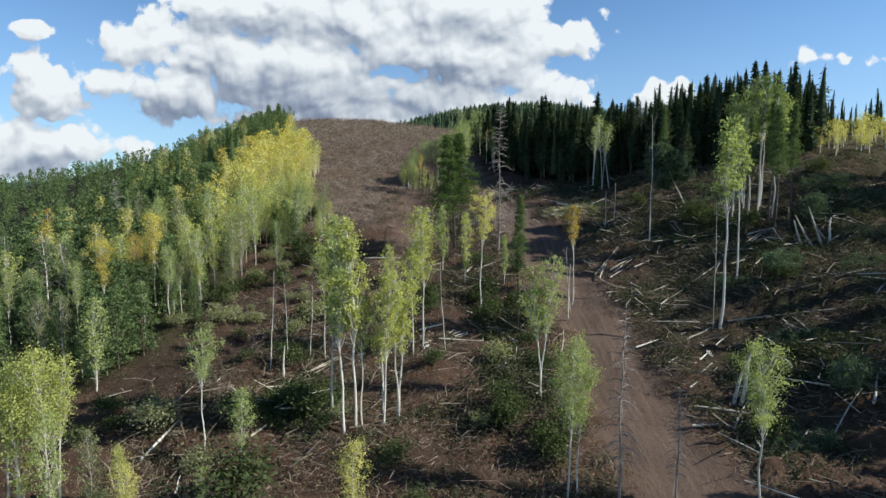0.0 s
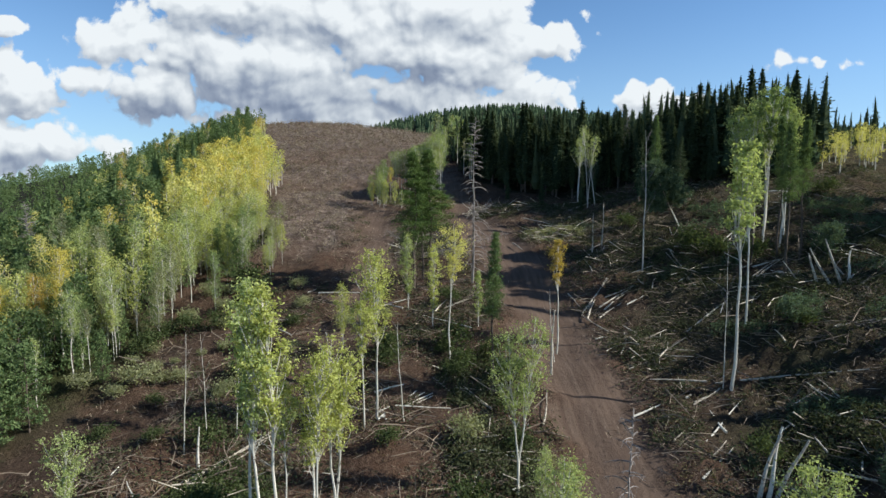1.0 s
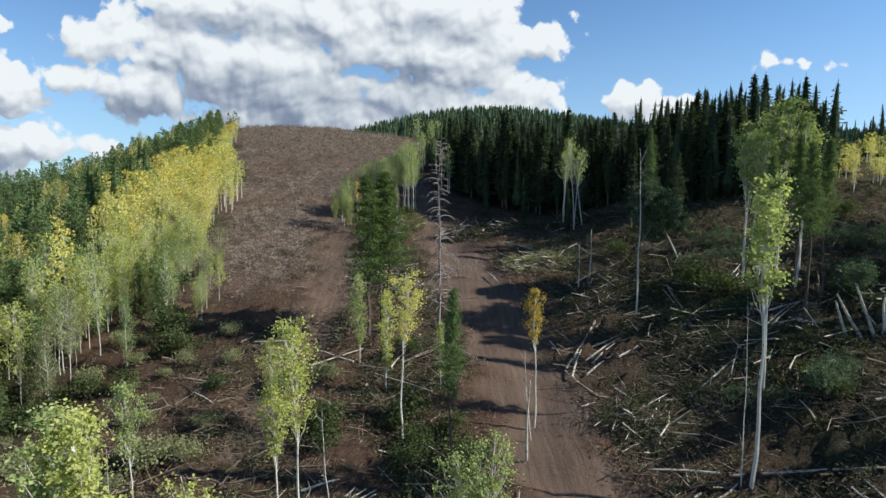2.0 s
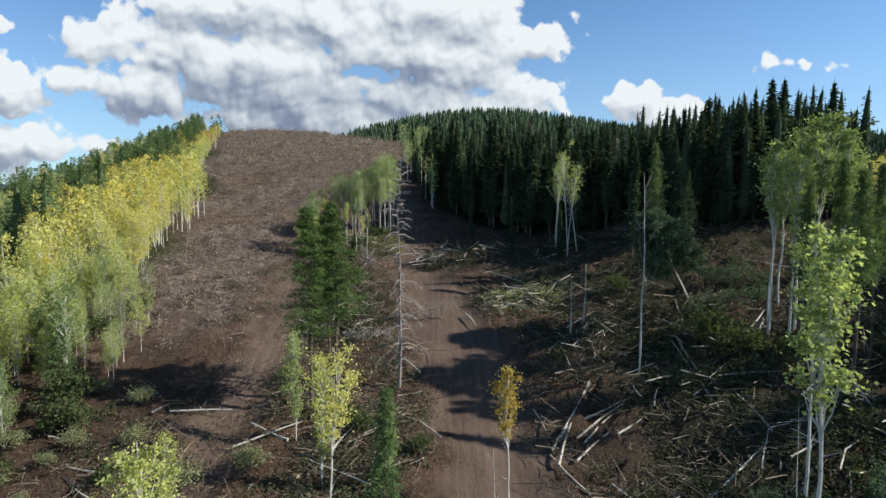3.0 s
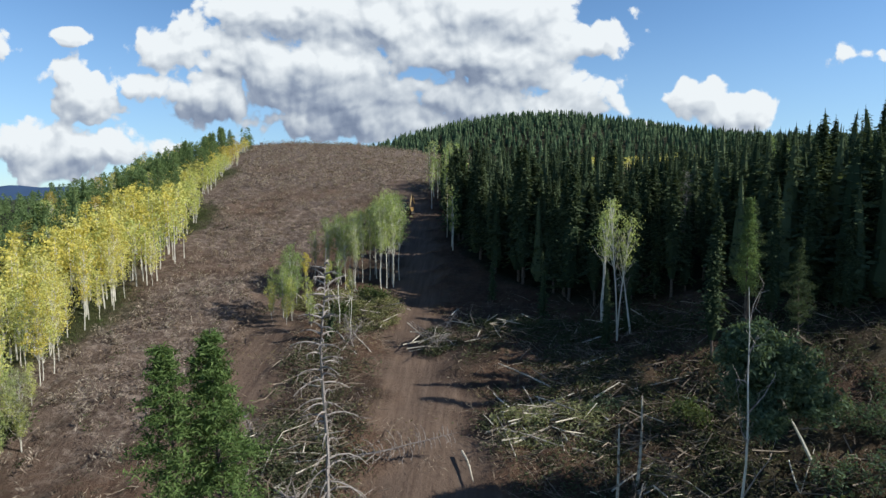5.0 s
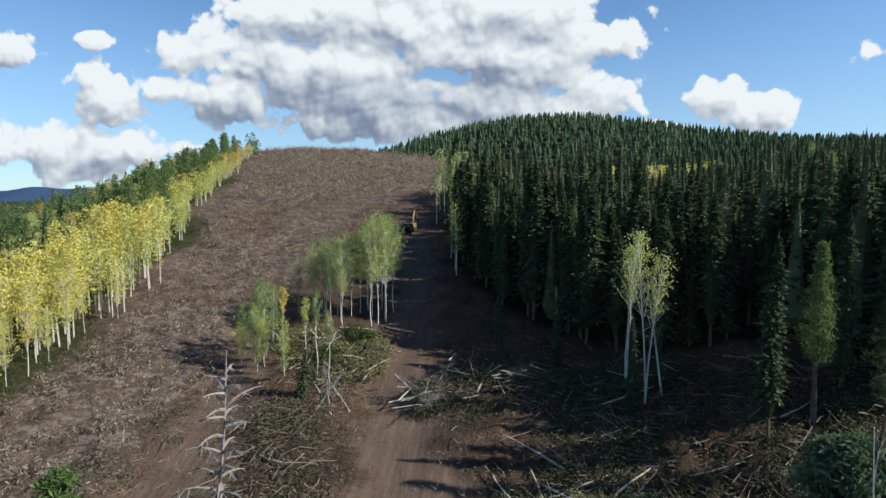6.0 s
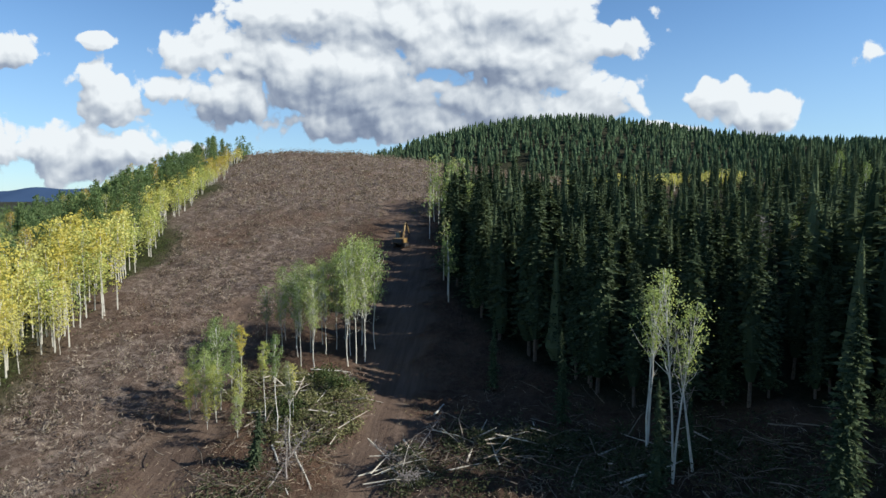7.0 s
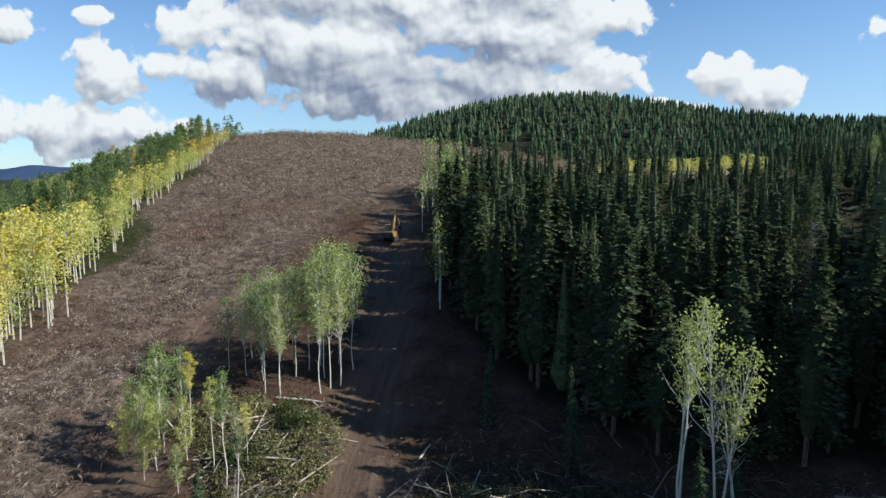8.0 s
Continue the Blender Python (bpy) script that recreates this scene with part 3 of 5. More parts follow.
def build_bushy(seed, needles, h=10.0, width=0.2, limbs=52, bare=0.08, tufts=3, each=14, blade=0.13, trunk=None):
    """A bushy young pine: an uneven rounded cone of needle tufts down to the ground."""
    rng = np.random.default_rng(seed)
    wood, limb, crown = Soup(), Soup(), Soup()
    line = sway(h, rng, rng.uniform(0, 0.02), 6)
    wood.tube(line, 0.011 * h * (1 - np.linspace(0, 1, 6) * 0.9), 6)
    for i in range(limbs):
        u = bare + (0.97 - bare) * i / limbs
        q = (u - bare) / (1 - bare)
        root, turn = at(line, u), i * 2.4 + rng.uniform(-0.5, 0.5)
        reach = width * h * min(1, 0.55 + 1.6 * q) * (1 - q) ** 0.72 * rng.uniform(0.6, 1.15) + 0.02 * h
        tip = root + np.array([math.cos(turn) * reach, math.sin(turn) * reach, reach * rng.uniform(0.05, 0.5)])
        limb.tube([root, tip], [0.03, 0.008], 3)
        for c in range(tufts):
            centre = root + (tip - root) * (0.4 + 0.65 * (c + rng.uniform(0, 1)) / tufts)
            crown.blades(centre + rng.normal(size=(each, 3)) * (0.26, 0.26, 0.20) * np.array(h / 10), blade * h / 10, rng, stretch=2.8)
    crown.blades(at(line, 0.97) + rng.normal(size=(16, 3)) * (0.1, 0.1, 0.35), 0.13, rng, stretch=2.8)
    return wood.mesh("trunk", trunk or BROWN_BARK), limb.mesh("branchwork", BROWN_BARK), crown.mesh("crown", needles)


def build_snag(seed, h=18.0, rows=34, reach0=0.14, bare=0.12, droop=0.7):
    """A dead conifer: grey stem, bare drooping branches with fine side twigs."""
    rng = np.random.default_rng(seed)
    wood, twigs = Soup(), Soup()
    line = sway(h, rng, 0.012, 9)
    wood.tube(line, 0.0085 * h * (1 - np.linspace(0, 1, 9) * 0.88), 7)
    for i in range(rows):
        u = bare + (0.985 - bare) * i / rows
        for k in range(3):
            if rng.random() < 0.12:
                continue
            root = at(line, u + rng.uniform(-0.01, 0.01))
            reach = reach0 * h * (1 - 0.62 * u) * rng.uniform(0.3, 1.0)
            turn = k * 2.1 + i * 1.3 + rng.uniform(-0.5, 0.5)
            out = np.array([math.cos(turn), math.sin(turn), 0])
            s = np.linspace(0, 1, 5)
            lift = rng.uniform(0.0, 0.25) + 0.45 * max(0.0, u - 0.6)
            sag = droop * min(1.0, 1.7 * (1 - u))
            pts = root + out * (s * reach)[:, None] + np.stack([0 * s, 0 * s, reach * (lift * s * 2 - (sag + 0.7 * lift) * s ** 2.2)], -1)
            twigs.tube(pts, np.array([0.052, 0.044, 0.034, 0.022, 0.009]) * h / 18, 4)
            for c in range(5):
                a = at(pts, rng.uniform(0.25, 0.95))
                d = rng.normal(size=3) * (0.6, 0.6, 0.3) + out * 0.5 - np.array([0, 0, 0.6])
                twigs.tube([a, a + d / np.linalg.norm(d) * rng.uniform(0.3, 0.9) * reach * 0.5], [0.014, 0.005], 3)
    return wood.mesh("trunk", GREY_WOOD), twigs.mesh("branchwork", GREY_WOOD)


def build_bare_aspen(seed, h=10.0, limbs=26):
    """A leafless or dying pale aspen with crooked rising limbs."""
    rng = np.random.default_rng(seed)
    wood, twigs = Soup(), Soup()
    line = sway(h, rng, 0.06, 9)
    wood.tube(line, 0.012 * h * (1 - np.linspace(0, 1, 9) * 0.85), 6)
    for i in range(limbs):
        u = 0.4 + 0.58 * i / limbs
        root, turn = at(line, u), i * 2.4 + rng.uniform(-0.6, 0.6)
        reach = 0.22 * h * rng.uniform(0.4, 1) * (1.1 - 0.6 * u)
        out = np.array([math.cos(turn), math.sin(turn), rng.uniform(0.3, 1.1)])
        mid, tip = root + out * reach * 0.5 + rng.normal(0, 0.08, 3), root + out * reach + rng.normal(0, 0.2, 3)
        twigs.tube([root, mid, tip], [0.04, 0.024, 0.008], 4)
        for c in range(5):
            a = root + (tip - root) * rng.uniform(0.3, 1)
            d = rng.normal(size=3) + (0, 0, 0.5)
            twigs.tube([a, a + d / np.linalg.norm(d) * rng.uniform(0.25, 0.8)], [0.014, 0.004], 3)
    return wood.mesh("trunk", WHITE_BARK), twigs.mesh("branchwork", GREY_WOOD)


def build_shrub(seed, leaves, h=2.5, n=900, wide=0.55):
    rng = np.random.default_rng(seed)
    wood, crown = Soup(), Soup()
    for i in range(9):
        turn, r = i * 0.7 + rng.uniform(-0.3, 0.3), rng.uniform(0.3, 1) * wide * h * 0.8
        tip = np.array([math.cos(turn) * r, math.sin(turn) * r, h * rng.uniform(0.55, 0.95)])
        wood.tube([(0, 0, -0.1), tip * (0.4, 0.4, 0.55), tip], [0.03, 0.02, 0.008], 4)
        pts = tip + rng.normal(size=(n // 9, 3)) * (0.2 * h, 0.2 * h, 0.17 * h)
        pts[:, 2] = np.abs(pts[:, 2])
        crown.blades(pts, 0.17 * (h / 2.5) ** 0.5, rng)
    return wood.mesh("stem", BROWN_BARK), crown.mesh("crown", leaves)


KINDS = {}
TREE_NO = [0]


def plant(kind, x, y, h, wide=1.0, lean=0.0, toward=0.0, name="", label="", category="tree", group="", sink=0.12):
    """Sets one tree of a kind at x, y: the first is built, the others are copies of it at their own size and turn."""
    TREE_NO[0] += 1
    turn = (TREE_NO[0] * 137.5) % 360
    z = lie(x, y) - sink
    m = pose(x, y, z) @ pose(0, 0, 0, 0, 0, toward) @ pose(0, 0, 0, lean, 0, 0) @ pose(0, 0, 0, 0, 0, turn)
    if kind not in KINDS:
        build, args, h0 = RECIPES[kind]
        ob = new(name or "tree")
        parts = build(**args)
        for me in parts:
            p = part(me.name.split(".")[0], me, ob)
            if p.name.startswith("branchwork"):
                p["kind"] = "stuff"
        ob.matrix_basis = m @ Matrix.Diagonal((wide * h / h0, wide * h / h0, h / h0, 1))
        KINDS[kind] = (ob, h0, tuple(ob.scale))
    else:
        first, h0, s = KINDS[kind]
        ob = copy_thing(first, m @ Matrix.Diagonal((wide * h / h0 / s[0], wide * h / h0 / s[1], h / h0 / s[2], 1)))
        ob.name = name or "tree"
    return tagged(ob, label, category, group)


RECIPES = {}
ASPEN_FORMS = {
    "tall": dict(bare=0.46, width=0.165, clumps=46, dense=110, leaf=0.092),
    "wide": dict(bare=0.44, width=0.22, clumps=58, dense=120, leaf=0.088),
    "twin": dict(bare=0.46, width=0.19, clumps=60, stems=2, dense=115, leaf=0.088),
    "young": dict(bare=0.18, width=0.24, clumps=46, h=6.0, leaf=0.135, dense=95),
    "thin": dict(bare=0.58, width=0.115, clumps=34, dense=105, leaf=0.095, ragged=0.4),
    "far": dict(bare=0.29, width=0.23, clumps=50, dense=50, leaf=0.145, girth=0.0050, ragged=0.35),
    "grove": dict(bare=0.40, width=0.17, clumps=54, dense=52, leaf=0.11, girth=0.0050, ragged=0.4),
    "fork": dict(bare=0.56, width=0.17, clumps=40, stems=2, dense=50, leaf=0.10, ragged=0.4),
}
for i in range(8):
    RECIPES["fir_%d" % i] = (build_fir, dict(seed=100 + i, needles=NEEDLES["fir"], wide=(0.135, 0.155, 0.12, 0.17, 0.115, 0.15, 0.16, 0.13)[i], bare=(0.10, 0.16, 0.22, 0.12, 0.18, 0.08, 0.14, 0.26)[i], point=(0.85, 0.72, 0.9, 0.8, 0.72, 0.95, 0.8, 0.75)[i], blade=0.5, spray=5), 18.0)
for i in range(4):
    RECIPES["ridge_%d" % i] = (build_fir, dict(seed=120 + i, needles=NEEDLES["ridge"], wide=(0.14, 0.17, 0.12, 0.20)[i], rows=30, arms=8, spray=3, point=0.62, blade=0.75), 14.0)
for i in range(3):
    RECIPES["bushy_%d" % i] = (build_bushy, dict(seed=130 + i, needles=NEEDLES["ridge"], width=(0.20, 0.25, 0.17)[i]), 10.0)
RECIPES["bushy_dark"] = (build_bushy, dict(seed=137, needles=NEEDLES["slate"], width=0.27, limbs=70, each=16, blade=0.11), 10.0)
RECIPES["leaner"] = (build_bushy, dict(seed=138, needles=NEEDLES["slate"], width=0.36, limbs=90, bare=0.34, tufts=4, each=60, blade=0.11, trunk=WHITE_BARK), 10.0)
RECIPES["young_fir"] = (build_fir, dict(seed=140, needles=NEEDLES["fir"], wide=0.13, rows=36, arms=9, h=7.0, blade=0.8), 7.0)
for i in range(3):
    RECIPES["pine_%d" % i] = (build_pine, dict(seed=150 + i, needles=NEEDLES["pine"], bare=(0.42, 0.5, 0.35)[i]), 15.0)
RECIPES["pine_dark"] = (build_pine, dict(seed=157, needles=NEEDLES["fir"], bare=0.35, width=0.12), 15.0)
RECIPES["pine_thin"] = (build_pine, dict(seed=161, needles=NEEDLES["ridge"], bare=0.5, width=0.06, limbs=40), 15.0)
RECIPES["snag"] = (build_snag, dict(seed=170, reach0=0.16), 18.0)
RECIPES["snag_small"] = (build_snag, dict(seed=171, h=12.0, rows=26, reach0=0.20, bare=0.22), 12.0)
RECIPES["snag_fine"] = (build_snag, dict(seed=172, h=12.0, rows=40, reach0=0.19, bare=0.3, droop=0.1), 12.0)
RECIPES["bare_aspen"] = (build_bare_aspen, dict(seed=180), 10.0)
RECIPES["bare_aspen_sparse"] = (build_bare_aspen, dict(seed=181, limbs=7), 10.0)
RECIPES["shrub"] = (build_shrub, dict(seed=190, leaves=LEAVES["shrub"]), 2.5)
RECIPES["shrub_pale"] = (build_shrub, dict(seed=191, leaves=LEAVES["pale"]), 2.5)


def template(build, **args):
    """The leaves of one plain tree, as arrays for a joined wood."""
    me = build(**args)[-1]
    v = np.empty(len(me.vertices) * 3)
    me.vertices.foreach_get("co", v)
    f = np.array([list(q.vertices) + [q.vertices[0]] * (4 - len(q.vertices)) for q in me.polygons if len(q.vertices) == 4])
    bpy.data.meshes.remove(me)
    return v.reshape(-1, 3), f


def joined_wood(name, places, kinds, h0, mat, label, wood=None):
    """Many trees that nobody could count, in one mesh; with stems where they show."""
    rng = np.random.default_rng(31)
    verts, faces, n = [], [], 0
    stems = Soup()
    for x, y, h, w in places:
        v, f = kinds[int(rng.integers(len(kinds)))]
        turn = rng.uniform(0, 6.28)
        c, q = math.cos(turn) * w * h / h0, math.sin(turn) * w * h / h0
        z = lie(x, y) - 0.1
        verts.append(np.stack([x + v[:, 0] * c - v[:, 1] * q, y + v[:, 0] * q + v[:, 1] * c, z + v[:, 2] * h / h0], -1))
        faces.append(f + n)
        n += len(v)
        if wood:
            stems.tube([(x, y, z - 0.2), (x + rng.normal(0, 0.1), y, z + 0.5 * h), (x + rng.normal(0, 0.15), y, z + 0.9 * h)], [0.085, 0.065, 0.02], 4)
    ob = tagged(new(name, mesh_of(name, np.concatenate(verts), np.concatenate(faces).tolist(), mat)), label, "trees", kind="stuff")
    if wood:
        tagged(part("stems", stems.mesh("stems", wood), ob), kind="stuff")
    return ob


FIR_FINE = [template(build_fir, seed=200 + i, needles=None, h=18.0, wide=(0.135, 0.165)[i % 2], rows=20, arms=7, spray=1, bare=0.12, point=0.8, blade=1.4) for i in range(4)]
FIR_MID = [template(build_fir, seed=205 + i, needles=None, h=18.0, wide=(0.135, 0.165)[i % 2], rows=28, arms=8, spray=1, bare=0.12, point=0.8, blade=1.1) for i in range(4)]


def cone_tree(seed, wide, rows=6, k=7, h=10.0):
    """A plain small conifer as a few ragged skirts, for woods far off."""
    rng = np.random.default_rng(seed)
    soup = Soup()
    for i in range(rows):
        u = 0.05 + 0.95 * (i / rows) ** 0.95
        rr = wide * h * (1.05 - u) ** 0.8 * rng.uniform(0.55, 1.2, k)
        a = np.arange(k) * 2 * np.pi / k + rng.uniform(0, 6.28)
        rim = np.stack([np.cos(a) * rr, np.sin(a) * rr, h * (u - 0.05) + rng.uniform(-0.05, 0.04, k) * h], -1)
        soup.add(np.concatenate([rim, [(rng.normal(0, 0.1), 0, h * min(1.0, u + 0.26))]]), [(q, (q + 1) % k, k) for q in range(k)])
    return np.concatenate(soup.v), np.array(soup.f)


FIR_FAR = [cone_tree(210 + i, (0.17, 0.21, 0.25)[i % 3]) for i in range(6)]
ROUND_FAR = [template(build_bushy, seed=240 + i, needles=None, width=(0.20, 0.26, 0.30)[i % 3], limbs=20, tufts=2, each=3, blade=0.40) for i in range(5)]
BUSH_FAR = [template(build_bushy, seed=220 + i, needles=None, width=0.24, limbs=28, tufts=2, each=6, blade=0.24) for i in range(4)]
ASPEN_FAR = [template(build_aspen, seed=230 + i, leaves=None, bare=(0.26, 0.34, 0.3, 0.22, 0.38)[i], width=(0.25, 0.21, 0.26, 0.27, 0.23)[i], clumps=30, dense=14, leaf=0.30, ragged=0.35) for i in range(5)]


# ---- the standing trees on the felled slope, one by one ----
TINT = {"green": "green", "deep": "dark green", "lime": "yellow-green", "yellow": "golden", "mellow": "yellow", "orange": "orange", "pale": "pale green"}


def aspen(form, tint, x, y, h, wide=1.0, lean=0.0, toward=0.0, where="on churned soil", group="aspens left on the slope"):
    what = {"tall": "tall white aspen with %s leaves", "wide": "full-crowned white aspen, %s leaves", "twin": "two-stemmed aspen with %s leaves",
            "young": "young aspen with %s leaves", "fork": "forked white aspen, small crown of %s leaves", "thin": "thin white aspen, few %s leaves", "far": "white aspen with %s leaves", "grove": "slender white aspen with %s leaves"}[form] % TINT[tint]
    girth = min((0.5, 0.65, 0.8, 0.95, 1.1, 1.35), key=lambda w: abs(w - wide))
    which = int(abs(x) * 7 + y * 3) % (3 if form in ("far", "young", "tall") else 2)
    kind = "aspen_%s_%s_%d_%d" % (form, tint, girth * 100, which)
    if kind not in RECIPES:
        args = dict(ASPEN_FORMS[form], seed=sum(map(ord, form)) + 31 * which + int(girth * 50), leaves=LEAVES[tint])
        RECIPES[kind] = (build_aspen, dict(args, width=args["width"] * girth * 1.12), args.get("h", 12.0))
    return plant(kind, x, y, h, wide / girth, lean, toward, "aspen", what + " " + where, "tree", group)


# beside the skid trail and on the bank
aspen("thin", "green", 25.5, 52.9, 19.2, 0.85)
plant("bare_aspen_sparse", 24.9, 53.1, 12.0, 0.3, name="dead_aspen", label="thin grey dead stem beside a tall aspen", category="dead tree")
aspen("thin", "green", 38.7, 74.4, 16.4, 1.05, where="among slash on the bank")
aspen("thin", "deep", 39.4, 73.6, 17.3, 1.0, where="among slash on the bank")
aspen("thin", "deep", 39.8, 78.5, 13.6, 1.0, where="among slash on the bank")
aspen("thin", "green", 40.6, 75.6, 15.0, 1.0, where="among slash on the bank")
aspen("thin", "green", 37.6, 76.2, 14.0, 1.0, where="among slash on the bank")
for x, y, h, t in ((37.0, 72.5, 15.0, "green"), (41.5, 77.0, 15.0, "deep"), (40.4, 72.0, 16.0, "deep"), (36.8, 74.8, 15.5, "green"), (42.3, 74.6, 14.5, "green")):
    aspen("thin", t, x, y, h, 0.8, where="among slash on the bank")
for x, y, h in ((36.4, 70.4, 14.0), (39.2, 70.6, 15.0), (41.0, 69.4, 14.5)):
    plant("pine_thin", x, y, h, 0.9, name="pine", label="thin dark pine with a bare stem on the bank", category="tree", group="pines left on the slope")
aspen("thin", "green", 30.7, 60.7, 16.1, 0.8, where="among slash on the bank")
plant("pine_thin", 37.9, 66.9, 15.6, 1.0, name="pine", label="thin dark pine with a bare stem on the bank", category="tree", group="pines left on the slope")
plant("bare_aspen_sparse", 26.5, 75.0, 16.2, 0.5, name="dead_aspen", label="dead pale aspen with a broken crooked top", category="dead tree")
aspen("thin", "orange", 13.7, 61.1, 10.5, 0.85, where="beside the skid trail")
plant("bare_aspen_sparse", 13.1, 59.6, 6.5, 0.6, 6, 250, name="dead_aspen", label="bare crooked aspen beside the skid trail", category="dead tree")
plant("pine_thin", 7.1, 54.7, 13.3, 0.9, name="pine", label="thin pine with a sparse green top beside the trail", category="tree", group="pines left on the slope")
aspen("thin", "mellow", 3.9, 60.1, 12.2, 1.35)
aspen("tall", "lime", -1.8, 51.7, 12.8, 1.0)
aspen("thin", "lime", -2.6, 50.4, 9.5, 1.0)
plant("bare_aspen_sparse", 0.2, 51.0, 7.8, 0.5, 5, 300, name="dead_aspen", label="thin leaning leafless aspen stem", category="dead tree")
plant("bare_aspen_sparse", -14.4, 47.8, 8.5, 0.45, 4, 60, name="dead_aspen", label="thin leafless aspen stem with a forked top", category="dead tree")
plant("bare_aspen_sparse", -13.1, 48.5, 8.2, 0.4, 3, 200, name="dead_aspen", label="thin leafless aspen stem", category="dead tree")
plant("bare_aspen_sparse", -11.6, 50.0, 7.0, 0.5, 5, 70, name="dead_aspen", label="thin leafless aspen stem, bent", category="dead tree")
aspen("thin", "green", -10.3, 50.1, 10.2, 0.9)
aspen("wide", "green", -6.7, 38.4, 14.6, 0.5)
aspen("tall", "lime", -5.9, 38.7, 14.4, 0.65)
aspen("wide", "lime", -8.0, 41.0, 13.6, 0.52)
aspen("twin", "lime", -4.1, 39.5, 10.9, 0.85)
aspen("thin", "green", -5.6, 39.0, 9.2, 0.9)
aspen("twin", "lime", -3.2, 40.6, 11.6, 0.85)
aspen("twin", "green", 7.4, 43.3, 11.0, 0.95, where="beside the skid trail")
aspen("young", "green", 8.6, 41.0, 4.5, 0.9, where="beside the skid trail")
aspen("wide", "green", 7.3, 32.7, 10.0, 0.75, where="beside the skid trail")
aspen("tall", "green", 7.9, 33.0, 9.0, 0.9, where="beside the skid trail")
plant("snag_small", 10.2, 32.3, 12.1, 0.9, name="dead_conifer", label="dead grey conifer with bare drooping branches", category="dead tree")
plant("snag_small", 13.4, 32.2, 6.9, 1.0, name="dead_conifer", label="short dead grey conifer with bare branches", category="dead tree")
aspen("wide", "green", 17.9, 31.6, 9.5, 0.85, 4, 270, where="beside the skid trail")
aspen("thin", "green", -15.8, 37.4, 8.4, 1.4)
aspen("young", "green", -12.9, 36.1, 5.0, 1.0)
aspen("young", "green", -30.4, 48.2, 3.9, 0.9, where="in low grass")
aspen("young", "green", -27.7, 45.6, 7.8, 0.7, where="in low grass")
aspen("wide", "lime", -22.3, 31.5, 9.6, 0.95, 4, 60, where="in low grass")
aspen("wide", "lime", -24.9, 31.9, 8.6, 1.0, 7, 70, where="in low grass")
aspen("twin", "lime", -21.9, 32.0, 8.9, 0.9, where="in low grass")
aspen("twin", "lime", -23.9, 31.5, 8.0, 1.0, where="in low grass")
aspen("young", "lime", -23.0, 30.6, 7.6, 0.95, where="in low grass")
aspen("young", "green", -21.2, 30.2, 6.4, 0.9, where="in low grass")
aspen("young", "lime", -18.2, 31.6, 3.9, 0.9, where="in low grass")
aspen("young", "pale", -19.6, 31.2, 4.9, 0.8, where="in low grass")
aspen("young", "mellow", -4.9, 30.4, 4.8, 1.1)
aspen("young", "mellow", -17.2, 30.6, 3.6, 1.1)
aspen("young", "green", -13.6, 31.7, 2.6, 1.0)
plant("shrub", -11.4, 31.9, 2.7, 1.2, name="shrub", label="dark green leafy shrub on churned soil", category="shrub", group="shrubs")
aspen("young", "lime", -5.8, 62.7, 6.0, 0.8)
aspen("young", "green", 0.0, 70.5, 8.0, 0.62)
aspen("young", "lime", 2.5, 65.9, 8.3, 0.55)
aspen("young", "green", 6.9, 65.2, 5.6, 0.5)
# the tall dead conifer and the pines beside it
plant("snag", 7.2, 75.8, 18.8, name="dead_conifer", label="tall dead grey conifer with bare drooping branches", category="dead tree")
plant("pine_2", 0.6, 73.9, 15.4, 1.3, name="pine", label="lodgepole pine with a bare stem and dense green crown", category="tree", group="pines left on the slope")
plant("pine_0", 2.3, 74.9, 15.5, 1.3, name="pine", label="lodgepole pine with a bare stem and dense green crown", category="tree", group="pines left on the slope")
plant("pine_1", 1.5, 77.0, 13.0, 1.2, name="pine", label="lodgepole pine with a bare stem and green crown", category="tree", group="pines left on the slope")
# at the foot of the fir wood
aspen("fork", "green", 27.6, 102.5, 13.3, 1.05, where="before the dark firs", group="aspens before the firs")
aspen("fork", "green", 27.0, 106.3, 12.8, 0.95, where="before the dark firs", group="aspens before the firs")
plant("bare_aspen", 29.0, 103.2, 9.8, 0.9, 8, 270, name="dead_aspen", label="dying pale aspen with bare crooked limbs", category="dead tree")
for x, y, h in ((26.4, 101.6, 7.5), (28.8, 103.5, 5.0), (16.7, 116.0, 6.1), (21.8, 110.6, 7.4)):
    plant("young_fir", x, y, h, 0.9, name="fir", label="small dark green fir before the tall wood", category="tree", group="young firs")
for x, y, h, k in ((33.0, 94.8, 13.2, "fir_2"), (34.2, 92.0, 13.4, "pine_thin"), (36.0, 95.7, 11.5, "pine_dark"), (37.6, 91.5, 9.5, "pine_dark"), (38.1, 117.4, 12.5, "pine_dark"), (39.0, 98.0, 12.0, "fir_0")):
    plant(k, x, y, h, 0.9, name="conifer", label="dark green conifer at the foot of the wood", category="tree", group="firs of the dark wood")
plant("snag_fine", 38.4, 116.5, 10.0, 0.8, name="dead_conifer", label="dead grey conifer among dark firs", category="dead tree")
for x, y, h, k in ((54.8, 105.1, 16.1, "fir_1"), (57.5, 106.8, 15.8, "fir_3"), (56.5, 112.2, 14.8, "fir_0"), (56.3, 96.0, 16.2, "fir_3")):
    plant(k, x, y, h, 1.0, name="spruce", label="tall dark spruce standing clear above the bank", category="tree", group="tall spruces on the bank")
